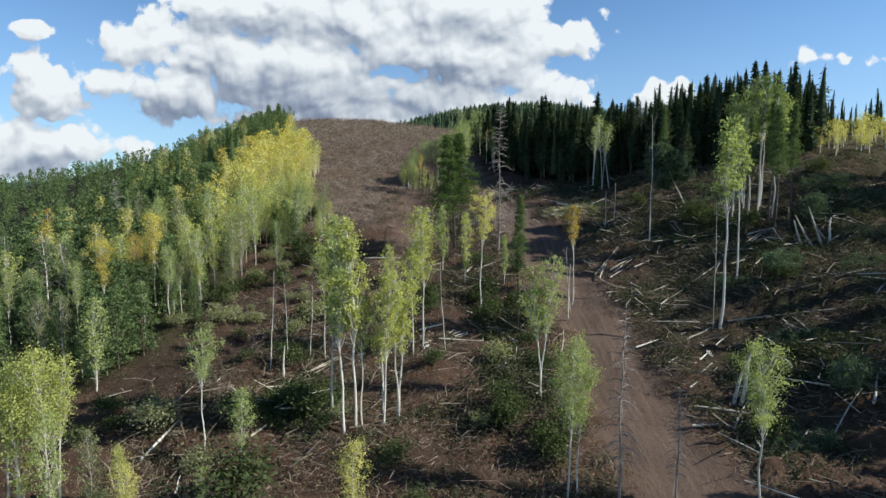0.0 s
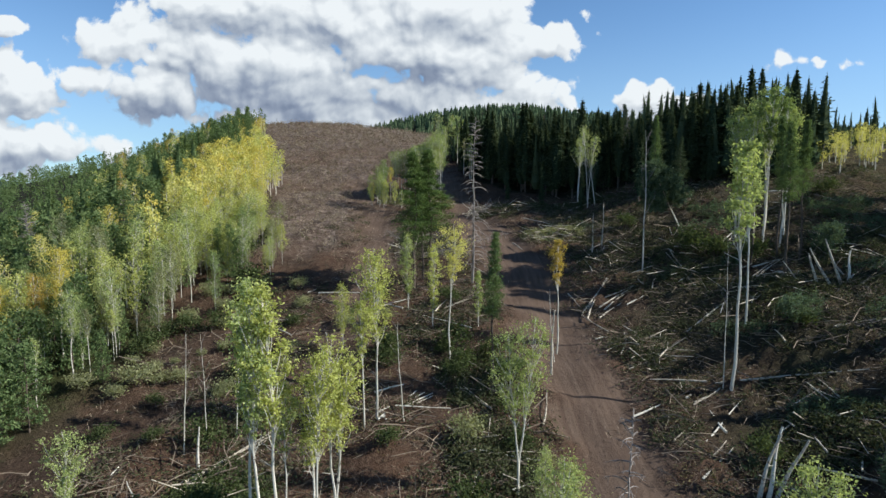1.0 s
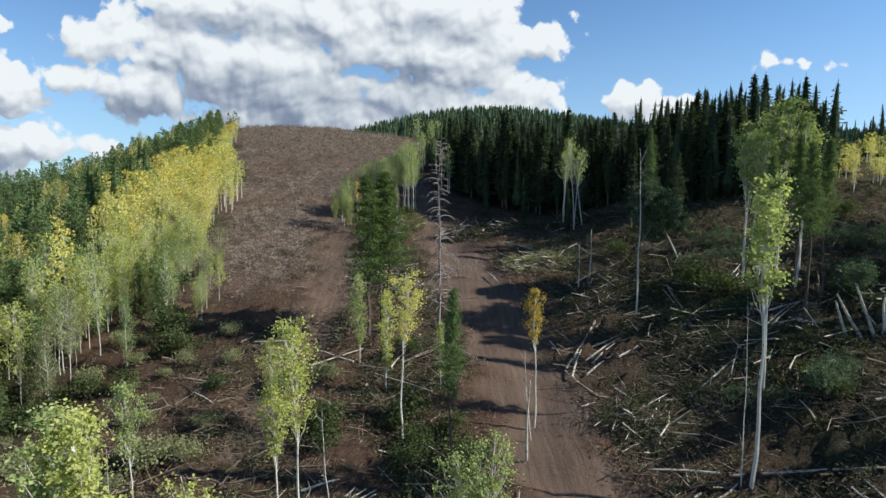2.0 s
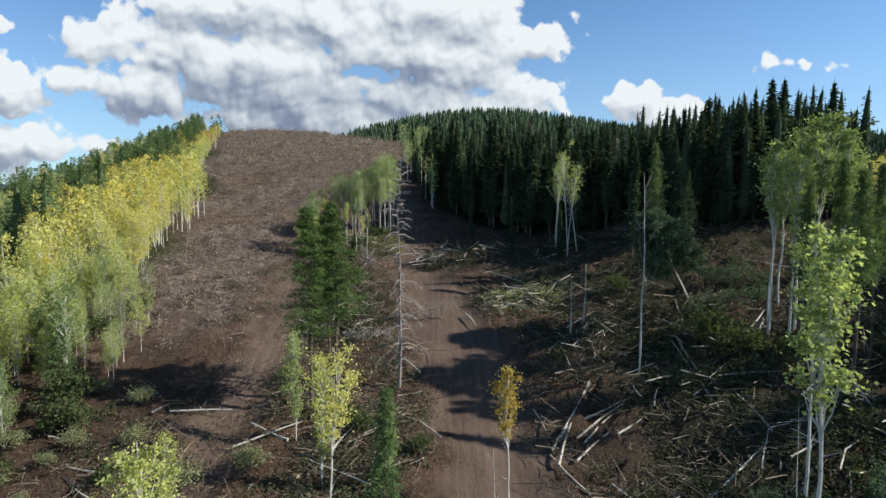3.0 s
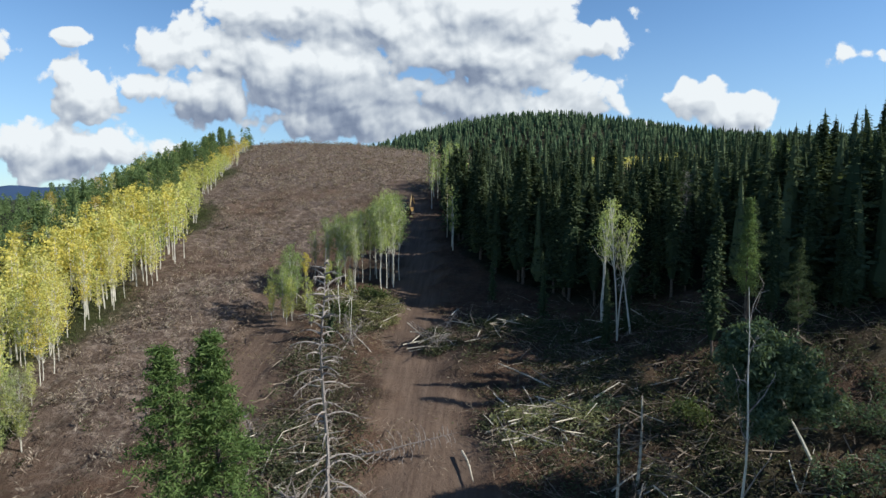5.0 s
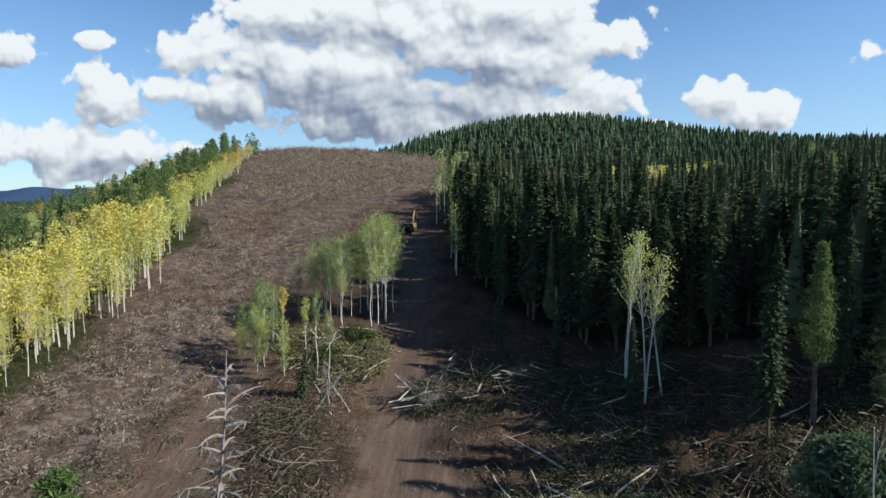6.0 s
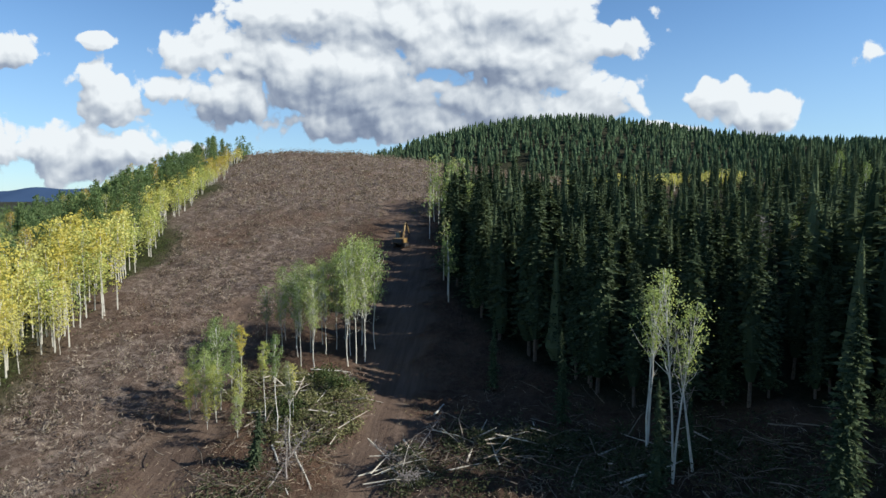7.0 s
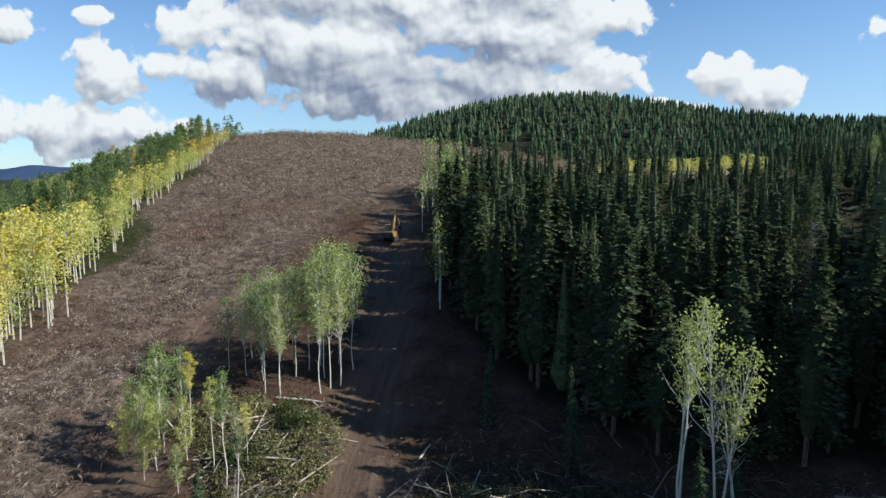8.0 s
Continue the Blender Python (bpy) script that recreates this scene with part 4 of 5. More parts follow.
# the small grove on the upper slope
for x, y, h, f, t in ((-4.6, 125.0, 7.6, "grove", "deep"), (-2.8, 123.0, 8.0, "grove", "deep"), (-0.1, 119.7, 9.1, "grove", "green"), (-0.5, 124.3, 8.9, "grove", "deep"), (1.5, 125.9, 9.6, "grove", "deep"),
                      (2.9, 122.0, 11.3, "grove", "deep"), (3.8, 120.6, 12.1, "grove", "green"), (4.3, 122.0, 11.6, "grove", "deep"), (-2.0, 121.0, 8.4, "grove", "deep"), (0.6, 121.6, 9.3, "grove", "green"),
                      (-5.8, 123.0, 6.5, "grove", "deep"), (2.0, 124.0, 9.8, "grove", "deep"), (-3.6, 127.0, 7.5, "grove", "deep"), (3.2, 119.6, 10.6, "grove", "green"), (4.6, 120.9, 11.4, "grove", "green"),
                      (-1.2, 122.6, 8.6, "grove", "deep"), (-3.7, 121.6, 7.4, "grove", "green"), (1.3, 123.0, 9.4, "grove", "green"), (0.3, 118.6, 8.2, "grove", "green"), (-1.0, 118.9, 8.0, "grove", "deep"), (3.5, 124.6, 10.4, "grove", "deep"), (5.0, 123.4, 10.9, "grove", "deep")):
    aspen(f, t, x, y, h, 1.1, where="in a slope grove", group="grove on the upper slope")
for x, y, h, f, t in ((-5.3, 111.6, 7.7, "young", "deep"), (-6.6, 113.2, 6.6, "young", "deep"), (-4.3, 113.4, 6.6, "thin", "yellow"), (0.6, 108.2, 7.9, "thin", "deep"), (2.2, 106.3, 6.8, "thin", "pale"),
                      (-0.8, 109.5, 6.6, "thin", "lime"), (-6.0, 110.4, 5.6, "young", "green"), (-4.9, 109.9, 4.6, "young", "lime"), (-7.6, 112.0, 5.2, "young", "green"), (-5.9, 115.0, 6.2, "young", "deep"), (-3.4, 111.0, 4.4, "young", "lime"), (-2.2, 107.6, 3.4, "young", "green"), (-7.2, 110.2, 4.2, "young", "mellow"), (-5.2, 109.0, 3.2, "young", "mellow"), (1.3, 109.8, 5.0, "thin", "mellow")):
    aspen(f, t, x, y, h, 0.8, where="beside a brush pile", group="grove on the upper slope")
plant("young_fir", 0.3, 104.1, 4.2, 1.3, 10, 120, name="fir", label="small green fir half pushed over by the trail", category="tree", group="young firs")
# a fir pushed over on the bank
plant("leaner", 33.9, 82.2, 9.6, 1.05, 30, 282, name="leaning_pine", label="half uprooted pale-stemmed tree, drooping dark green crown", category="tree")
# conifers added to shade the bank, most of them out of view
for x, y, h in ((38, 30, 14), (42, 34, 15), (37, 25.5, 13), (45, 39, 14), (41, 27, 15), (40, 36.5, 13), (49, 36, 15), (52, 40, 16), (55, 37, 14), (51, 46, 15), (54, 50, 16), (57, 45, 14), (60, 52, 15), (47, 31, 14), (58, 63, 15), (63, 60, 16), (60, 70, 16), (66, 67, 17), (63, 75, 14), (69, 73, 16), (58, 67, 16), (65, 71, 16), (67, 79, 16), (43, 100, 14), (45, 103, 15), (44, 107, 14), (47, 98, 14), (48, 106, 15), (42, 104, 13), (50, 101, 14)):
    plant("fir_%d" % (int(x) % 4) if y < 55 or y > 90 or x > 59 else "pine_thin", x, y, h, 1.1, name="fir", label="tall dark green conifer added to shade the bank", category="tree", group="tall spruces on the bank")
# dead trees low on the side
for x, y, h, k in ((-39.8, 58.4, 10.6, "bare_aspen"), (-49.8, 65.9, 10.3, "bare_aspen_sparse"), (-40.7, 73.3, 12.5, "snag_fine"), (-38.4, 59.5, 9.0, "bare_aspen")):
    plant(k, x, y, h, 0.8, name="dead_tree", label="dead grey tree with fine bare branches", category="dead tree", group="dead trees by the left wood")
for x, y, h, t in ((-34.4, 59.2, 9.0, "yellow"), (-36.0, 60.5, 8.0, "mellow"), (-31.0, 62.4, 10.2, "yellow"), (-32.4, 61.5, 8.6, "orange")):
    aspen("wide", t, x, y, h, 0.85, where="by the wood", group="aspens at the edge of the wood")


# ---- woods ----
def scatter(seed, x0, x1, y0, y1, gap, keep):
    """Places about gap apart, set unevenly, where keep(x, y) holds."""
    rng = np.random.default_rng(seed)
    out = []
    for y in np.arange(y0, y1, gap):
        for x in np.arange(x0, x1, gap):
            px, py = x + rng.uniform(-0.85, 0.85) * gap, y + rng.uniform(-0.85, 0.85) * gap
            if keep(px, py):
                out.append((px, py, rng.random(), rng.random()))
    return out


def front_y(x):
    return float(np.interp(x, (5, 8.5, 12, 17, 24, 29, 36, 40, 44, 50, 62, 75, 110, 160), (170, 150, 138, 125, 114, 108.5, 106, 104, 96, 92, 97, 126, 126, 126)))


def in_dark_wood(x, y):
    left = float(np.interp(y, (100, 119, 131, 150, 173, 190), (12, 12.5, 10.2, 9.8, 7.6, 6.5)))
    back = float(np.interp(x, (5, 20, 30, 70, 85, 200), (190, 188, 178, 178, 230, 260)))
    return x > left and front_y(x) < y < back


# the dark fir wood
deep = []
for x, y, a, b in scatter(5, 6, 78, 90, 190, 2.6, in_dark_wood):
    near = y - front_y(x)
    h = 6.0 + 6.6 * a * a + (1.6 if near < 10 and x < 40 else 0) - (0.8 if x > 40 else 0) + 2.4 * float(1 - ramp(30, 36, x)) * float(1 - ramp(140, 156, y)) + 1.4 * float(1 - ramp(28, 34, x)) * float(1 - ramp(8, 16, near)) - 3.0 * float(ramp(28, 42, x)) * float(ramp(122, 136, y))
    if b > 0.98:
        aspen("far", "deep", x, y, h * 0.85, 0.8, where="among dark firs", group="aspens among the firs")
    elif near < 12 or (x < 17 and y < 160):
        plant("fir_%d" % (int(b * 97) % 8), x, y, h, 1.0 + 0.3 * b + (0.12 if x < 22 else 0), name="fir", label="tall narrow dark green fir in a dense wood", category="tree", group="firs of the dark wood")
    else:
        deep.append((x, y, h, 1.15 + 0.35 * b))
for x, y, a, b in scatter(7, 14.5, 27, 116, 150, 2.4, in_dark_wood):
    deep.append((x, y, 9.5 + 3.5 * a, 1.15))
for x, y, a, b in scatter(20, 41, 68, 92, 116, 2.3, in_dark_wood):
    deep.append((x, y, 10.5 + 4.0 * a, 1.3))
fringe = {"deep": [], "pale": [], "green": []}
for x, y, a, b in scatter(6, 5, 17, 136, 188, 2.6, lambda x, y: in_dark_wood(x, y) and x < 15):
    fringe[("deep", "pale", "green")[int(b * 3)]].append((x - 2.0, y, 6.5 + 4 * a, 0.8))


# the yellow aspens along the edge of the slope
def in_aspen_band(x, y):
    back = float(np.interp(y, (70, 100, 113, 144, 160, 184, 235, 258), (0, -1, -3.0, -4.6, -6, -6, -4, -1)))
    e = float(edge_x(y)) + back + 1.1 * math.sin(y * 0.21) + 1.0 * math.sin(y * 0.57 + 1) + 0.8 * math.sin(x * 1.9 + y * 1.3) + 5.0 * math.exp(-((y - 87) / 6) ** 2)
    return e - (13 + 4 * float(ramp(95, 125, y)) - 6 * float(ramp(150, 230, y))) < x < e


def band_tint(y, a, b):
    up, top = float(ramp(80, 112, y)), float(ramp(205, 240, y))
    if top > 0.5:
        return ("yellow", "yellow", "orange")[int(a * 3)]
    if b < 0.75 * (1 - up) + 0.08:
        return ("green", "lime")[int(a * 2)]
    if y > 145 and b < 0.62:
        return "lime"
    return ("mellow", "lime", "mellow", "mellow", "yellow")[int(a * 5)]


behind = fringe
for x, y, a, b in scatter(8, -82, -18, 72, 262, 1.95, in_aspen_band):
    h, tint = 5.2 + 3.0 * b + 2.4 * a * a - 2.6 * float(ramp(140, 165, y)) - 1.6 * float(ramp(190, 235, y)) - 0.8 * (1 - float(ramp(80, 110, y))), band_tint(y, a, b)
    if float(edge_x(y)) - x < 5.0 and y < 122:
        aspen("far", tint, x, y, h, 0.95, where="along the slope's edge", group="yellow aspens along the edge")
    else:
        behind.setdefault(tint, []).append((x, y, h, 0.95 + 0.6 * float(ramp(130, 170, y))))
for tint, places in behind.items():
    joined_wood("aspen_stand", places, ASPEN_FAR, 12.0, LEAVES[tint], "dense stand of white-stemmed aspens with %s leaves" % TINT[tint], WHITE_BARK)


def in_left_wood(x, y):
    e = float(edge_x(y)) - (13 + 4 * float(ramp(95, 125, y)) - 7 * float(ramp(150, 230, y)))
    return (x < e and x > e - 34 and y > 60 + 0.25 * (x + 40)) and not (x > -45 and y < 66)


side = []
for x, y, a, b in scatter(9, -118, -24, 58, 262, 4.6, in_left_wood):
    if b > 0.76:
        aspen("far", ("yellow", "mellow", "lime", "orange")[int(a * 4)], x, y, 7.5 + 2.5 * a, 0.95, where="among green pines", group="aspens among the pines")
    elif x < float(edge_x(y)) - 28 or y > 170:
        side.append((x, y, 6.5 + 4.0 * a, 0.95))
    else:
        plant("bushy_%d" % (int(b * 31) % 3) if a < 0.75 else "ridge_%d" % int(b * 4), x, y, 6.0 + 4.5 * a, 1.2, name="pine", label="bushy green pine in the wood on the side slope", category="tree", group="pines of the side slope")
for x, y, a, b in scatter(10, -42, -18, 54, 84, 2.5, lambda x, y: x < -19 - 0.15 * (82 - y) + 2 * math.sin(y) and y > 60 - 0.3 * (x + 20) * 0):
    if b < 0.32 or (x < -32 and b < 0.5):
        plant("bushy_%d" % int(a * 3), x, y, 5.5 + 4 * b, 0.95, name="pine", label="bushy green pine at the edge of the felled slope", category="tree", group="pines of the side slope")
    else:
        aspen(("thin", "young", "far")[int(a * 3)], ("green", "deep", "green", "lime", "pale")[int(b * 23) % 5], x, y, 4.5 + 4.5 * a, 0.9, where="by the felled slope", group="aspens at the edge of the wood")
for x, y, a, b in scatter(15, -100, -30, 150, 262, 5.0, lambda x, y: 8 < float(edge_x(y)) - x < 24):
    if b < 0.62:
        plant("bushy_%d" % int(a * 3), x, y, 7.5 + 4.0 * a, 0.9, name="pine", label="bushy green pine on the side ridge", category="tree", group="pines of the side slope")
# the shaded wood low on the side
for x, y, a, b in scatter(18, -50, -22, 42, 64, 2.7, lambda x, y: x < -24.0 - 0.14 * abs(y - 58) + 1.5 * math.sin(y * 0.9) and not (-33 < x and y < 46)):
    if b < 0.62:
        plant("bushy_%d" % int(a * 3), x, y, 4.5 + 4.5 * a, 1.0, name="pine", label="bushy green pine low on the side slope", category="tree", group="pines of the side slope")
    else:
        aspen(("thin", "young", "tall")[int(a * 3)], ("green", "pale", "green")[int(b * 23) % 3], x, y, 5 + 3.5 * a, 0.95, where="by the wood", group="aspens at the edge of the wood")
# green undergrowth between the left stems
for x, y, a, b in scatter(19, -24, 12, 30, 72, 4.2, lambda x, y: float(near_line(x, y, TRAIL)) < 0.05 and math.sin(x * 0.5 + 1) * math.sin(y * 0.33) > -0.25 and x < 10.5):
    plant(("shrub", "shrub", "shrub_pale")[int(b * 3)], x, y, 0.9 + 1.1 * a, 1.25, name="shrub", label="low leafy green shrub among cut branches", category="shrub", group="shrubs")
# pale shrubs on the churned soil below the stand
for x, y, a, b in scatter(21, -24, -8, 54, 76, 3.4, lambda x, y: x < -9 - 0.25 * abs(y - 66)):
    plant("shrub_pale", x, y, 0.6 + 0.8 * a, 1.1, name="shrub", label="pale dry shrub on churned soil", category="shrub", group="shrubs")
# bright young trees at the foot of the yellow stand
for x, y, a, b in scatter(17, -26, -13, 78, 94, 2.2, lambda x, y: x < -15.2 - 0.28 * (y - 80) + 1.0 * math.sin(y * 1.3)):
    aspen(("young", "far")[int(a * 2)], ("lime", "green", "lime", "pale")[int(b * 4)], x, y, 3.2 + 3.2 * b, 0.9, where="by the felled slope", group="aspens at the edge of the wood")
# low yellow aspens on the bank's brow
joined_wood("bank_aspens", [(x, y, 3.0 + 1.8 * b, 1.35) for x, y, a, b in scatter(12, 60, 112, 96, 122, 3.4, lambda x, y: y > 92 + 0.2 * (x - 60) + 5 * math.sin(x * 0.6))], ASPEN_FAR, 12.0, LEAVES["mellow"], "low yellow aspens on the brow of the bank", WHITE_BARK)


# low yellow aspens behind the wood
joined_wood("low_aspens", [(x, y, 2.6 + 1.6 * a, 1.5) for x, y, a, b in scatter(13, 22, 68, 181, 193, 2.2, lambda x, y: y > 181 + 3 * math.sin(x * 0.3))], ASPEN_FAR, 12.0, LEAVES["mellow"], "low yellow aspens behind the dark wood", WHITE_BARK)


# ---- far woods ----
def far_places(seed, x0, x1, y0, y1, gap, keep, low, high):
    return [(x, y, low + (high - low) * a, 0.8 + 0.4 * b) for x, y, a, b in scatter(seed, x0, x1, y0, y1, gap, keep)]


joined_wood("side_wood", side, BUSH_FAR, 10.0, NEEDLES["ridge"], "green bushy pine wood on the side slope")
joined_wood("inner_wood", deep, FIR_MID, 18.0, NEEDLES["fir"], "dense dark green fir wood")
joined_wood("dark_wood", far_places(41, 70, 230, 100, 262, 4.4, lambda x, y: in_dark_wood(x, y) and (x > 78 or y > 190), 7, 11), FIR_FINE, 18.0, NEEDLES["fir"], "dense dark fir wood behind the bank")
joined_wood("hill_wood", far_places(42, -150, 330, 335, 535, 4.3, lambda x, y: y > 352 - 0.10 * x + 14 * math.sin(x * 0.03) and (x > 40 or y > 425), 5.0, 9.0), FIR_FAR, 10.0, NEEDLES["far"], "dense conifer wood covering the far hill")
joined_wood("slope_wood", far_places(43, -300, -60, 60, 400, 6.0, lambda x, y: x < float(edge_x(y)) - 38 or (y > 255 and x < float(edge_x(y)) - 2 and y < 330), 4.5, 8.0), ROUND_FAR, 10.0, NEEDLES["ridge"], "green pine wood falling away beside the slope")
joined_wood("right_wood", far_places(44, 120, 560, 225, 400, 6.5, lambda x, y: y > 262 or x > 230, 7, 11), FIR_FAR, 10.0, NEEDLES["far"], "dark conifer wood on rising ground")


def distant_hills():
    """A range far off on the side, with blue haze painted into its base colour."""
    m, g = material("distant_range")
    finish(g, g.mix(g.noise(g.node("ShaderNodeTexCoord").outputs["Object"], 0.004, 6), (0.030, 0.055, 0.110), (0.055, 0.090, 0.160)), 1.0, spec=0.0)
    soup = Soup()
    xs = np.linspace(-4200, 1500, 120)
    for k, (y0, top, seed) in enumerate(((2900, 40, 1.0), (3300, 55, 4.0))):
        crest = top + 26 * np.sin(xs * 0.0021 + seed) + 14 * np.sin(xs * 0.0063 + 2 * seed) + 7 * np.sin(xs * 0.019 + seed)
        rows = [np.stack([xs, np.full(120, y0 - 600 * (1 - u)), -80 + (crest + 80) * u ** 1.4], -1) for u in np.linspace(0, 1, 7)]
        i, j = np.meshgrid(np.arange(6), np.arange(119), indexing="ij")
        soup.add(np.concatenate(rows), np.stack([i * 120 + j, i * 120 + j + 1, (i + 1) * 120 + j + 1, (i + 1) * 120 + j], -1).reshape(-1, 4))
    tagged(new("distant_hills", smooth(soup.mesh("distant_hills", m))), "forested range on the horizon, haze painted blue into its colour", "hills", kind="structure")


distant_hills()


# ---- felled wood ----
def log_mesh(seed, length, radius):
    rng = np.random.default_rng(seed)
    soup = Soup()
    u = np.linspace(-0.5, 0.5, 7)
    pts = np.stack([u * length, 0.022 * length * np.sin(u * 5 + seed), 0.010 * length * np.cos(u * 4 + seed)], -1)
    soup.tube(pts, radius * (1.15 - 0.65 * (u + 0.5)), 8)
    for k in range(3):
        q = pts[1 + k * 2]
        d = rng.normal(size=3) * (0.4, 1, 1)
        soup.tube([q, q + d / np.linalg.norm(d) * rng.uniform(0.25, 0.6)], [radius * 0.3, radius * 0.12], 4)
    return soup.mesh("fallen_log", LOG_BARK if seed % 3 else WHITE_BARK)


LOG_MESHES = [log_mesh(s, 6.0, 0.15) for s in range(6)]


def fallen_log(x0, y0, x1, y1, r=0.15, up0=0.0, up1=0.0, label="felled pale log lying on churned slash"):
    """A log from one end to the other; up: how far that end is off the ground."""
    a = Vector((x0, y0, lie(x0, y0) + r * 0.7 + up0))
    b = Vector((x1, y1, lie(x1, y1) + r * 0.7 + up1))
    d = b - a
    k = int(abs(x0 * 7 + y1 * 3)) % 6
    ob = new("fallen_log", LOG_MESHES[k])
    ob.matrix_basis = Matrix.Translation((a + b) / 2) @ d.to_track_quat("X", "Z").to_matrix().to_4x4() @ Matrix.Diagonal((d.length / 6.0, r / 0.15, r / 0.15, 1))
    return tagged(ob, label, "log", "felled logs")


for x0, y0, x1, y1 in ((-19.3, 36, -17.9, 46.1), (-13.7, 43.6, -9.3, 50.5), (-13.5, 44.8, -9.1, 50.3), (-13.3, 42.6, -9.5, 49.7), (-13.1, 38.6, -11.1, 42.4), (26.5, 62.9, 30.3, 64.5), (35.3, 68.2, 38.9, 70), (35.6, 67.9, 39.2, 69.9), (35.5, 56.1, 41.2, 56.1), (35.3, 55.3, 42.2, 56.1), (41.4, 61.5, 53.5, 71.8), (42, 61.7, 51.8, 68.8), (21.5, 58.5, 24, 62.2), (21.5, 59.3, 23.9, 63.1), (18.6, 43.8, 22.2, 47.4), (19, 43.8, 22.4, 46.7), (22, 51.9, 24.4, 53), (21.8, 52.8, 23.8, 53.8), (3, 40.2, 5.3, 45.2), (-1.2, 51.2, 2.4, 55)):
    fallen_log(x0, y0, x1, y1, 0.05 + 0.038 * abs(math.sin(x0 * 5)))
for x0, y0, x1, y1 in ((-1.7, 52.2, 1.7, 55.3), (24.8, 54.2, 34.4, 50.6), (41.9, 64.2, 43.4, 68.6), (17.9, 66.6, 21, 73.2), (19.9, 69.6, 24.1, 72), (55.8, 77.1, 59.6, 79.4), (-26.4, 44.4, -24.5, 45.1), (17.2, 39.1, 21.4, 39.7), (20.7, 59.4, 22.9, 61.6), (22.3, 52.1, 24.8, 53.3), (18.8, 47.7, 20.8, 49.1), (27.7, 49.6, 30.9, 50.5), (27.8, 48.7, 30.3, 48.7), (17.6, 62.5, 18.9, 63.2), (-1.7, 51.3, 1, 55.3), (-1.4, 51.5, 2.4, 55.3), (20.8, 47.3, 25.6, 51.5), (26.2, 62.7, 31.4, 65.1), (18, 68.5, 22.7, 75.5), (19.3, 67.2, 22.8, 69.9), (36.1, 69.9, 39.4, 69.8)):
    fallen_log(x0, y0, x1, y1, 0.05 + 0.038 * abs(math.sin(x0 * 5)))
for x0, y0, x1, y1 in ((15.2, 90.3, 23.4, 93.2), (15.8, 91.5, 25.5, 95.5), (17.1, 88.6, 25, 93), (16.5, 92.8, 22.3, 91.9), (24.3, 83.8, 27.9, 84.7), (19.9, 80.1, 23.3, 83.6), (20, 82.7, 24.1, 83.3), (24.8, 79.3, 26.7, 80.6), (18.6, 69.2, 22.8, 75.5), (20.3, 71.1, 24.7, 72.3), (20.3, 69.1, 23.1, 71.2), (22.8, 69.1, 24.8, 70.1), (30.1, 77.5, 29.9, 72.5), (30.6, 77.5, 30.2, 72.3), (29.9, 71.7, 29.9, 66), (28.8, 70.6, 31.1, 71.9), (24.2, 96.9, 31.6, 89.2), (30.9, 70.9, 30.4, 67.2), (0.1, 86.4, 4.4, 86.8), (1.5, 84.5, 5.1, 87.4), (1.3, 88.6, 3.9, 84.3)):
    fallen_log(x0, y0, x1, y1, 0.05 + 0.038 * abs(math.sin(x0 * 5)))
for x0, y0, x1, y1 in ((7.1, 74.7, 9.1, 74.9), (8.8, 71.5, 10.3, 69.5), (17.5, 72.8, 18.1, 69.9), (33.7, 66.5, 36.7, 68), (13.6, 88.1, 14.4, 85), (15.7, 109.4, 20.2, 108.4), (17, 110.6, 21.7, 107.6), (21.6, 106.9, 25.4, 108.1), (23.8, 106.1, 25.6, 107.5), (9.6, 107.6, 11.4, 103.4), (10.1, 108.4, 12.4, 104.6), (11.6, 104.2, 15.9, 105.6), (0.4, 115.5, 3.6, 116.8), (0.2, 117.1, 3.6, 114.7), (0.2, 118.1, 3.9, 117.8), (3.5, 108.6, 4.5, 111.4), (12, 112.4, 12.8, 114.1), (0.5, 107.2, 3.6, 101.9), (2.4, 106.7, 4.8, 102.6), (21.5, 103, 23, 106.8)):
    fallen_log(x0, y0, x1, y1, 0.05 + 0.038 * abs(math.sin(x0 * 5)))


def slash(x, y):
    """How thickly cut branches and broken stems cover the ground, 0 to 1."""
    x, y = np.asarray(x, float), np.asarray(y, float)
    bank = ramp(15, 19, x + 1.5 * np.sin(y * 0.3)) * (1 - ramp(52, 70, x)) * ramp(26, 32, y) * (1 - ramp(104, 112, y + 0.3 * (x - 20)))
    left = ramp(-26, -16, x) * (1 - ramp(9, 12, x)) * ramp(24, 30, y) * (1 - ramp(72, 92, y - 0.8 * x)) * 0.75
    heap = sum(np.exp(-((x - a) / c) ** 2 - ((y - b) / d) ** 2) for a, b, c, d in ((20.1, 90.7, 5, 3), (1.5, 87, 4, 5), (2.6, 112, 3.6, 4.5), (10.5, 105, 1.6, 2.0), (19, 107.5, 6, 1.6), (28, 104.5, 5, 1.6), (6, 72, 3, 4), (0, 100, 3, 4)))
    spread = 0.12 * ramp(80, 90, y) * (1 - ramp(112, 118, y)) * ramp(-13, -8, x) * (1 - ramp(30, 34, x))
    patch = 0.55 + 0.45 * np.sin(x * 0.37 + 1.1 * np.sin(y * 0.23)) * np.sin(y * 0.31 + x * 0.11)
    out = np.clip((bank + left) * patch + heap + spread, 0, 1)
    return out * (1 - 0.92 * np.maximum(near_line(x, y, TRAIL), 0.6 * near_line(x, y, SIDE_TRAIL)))


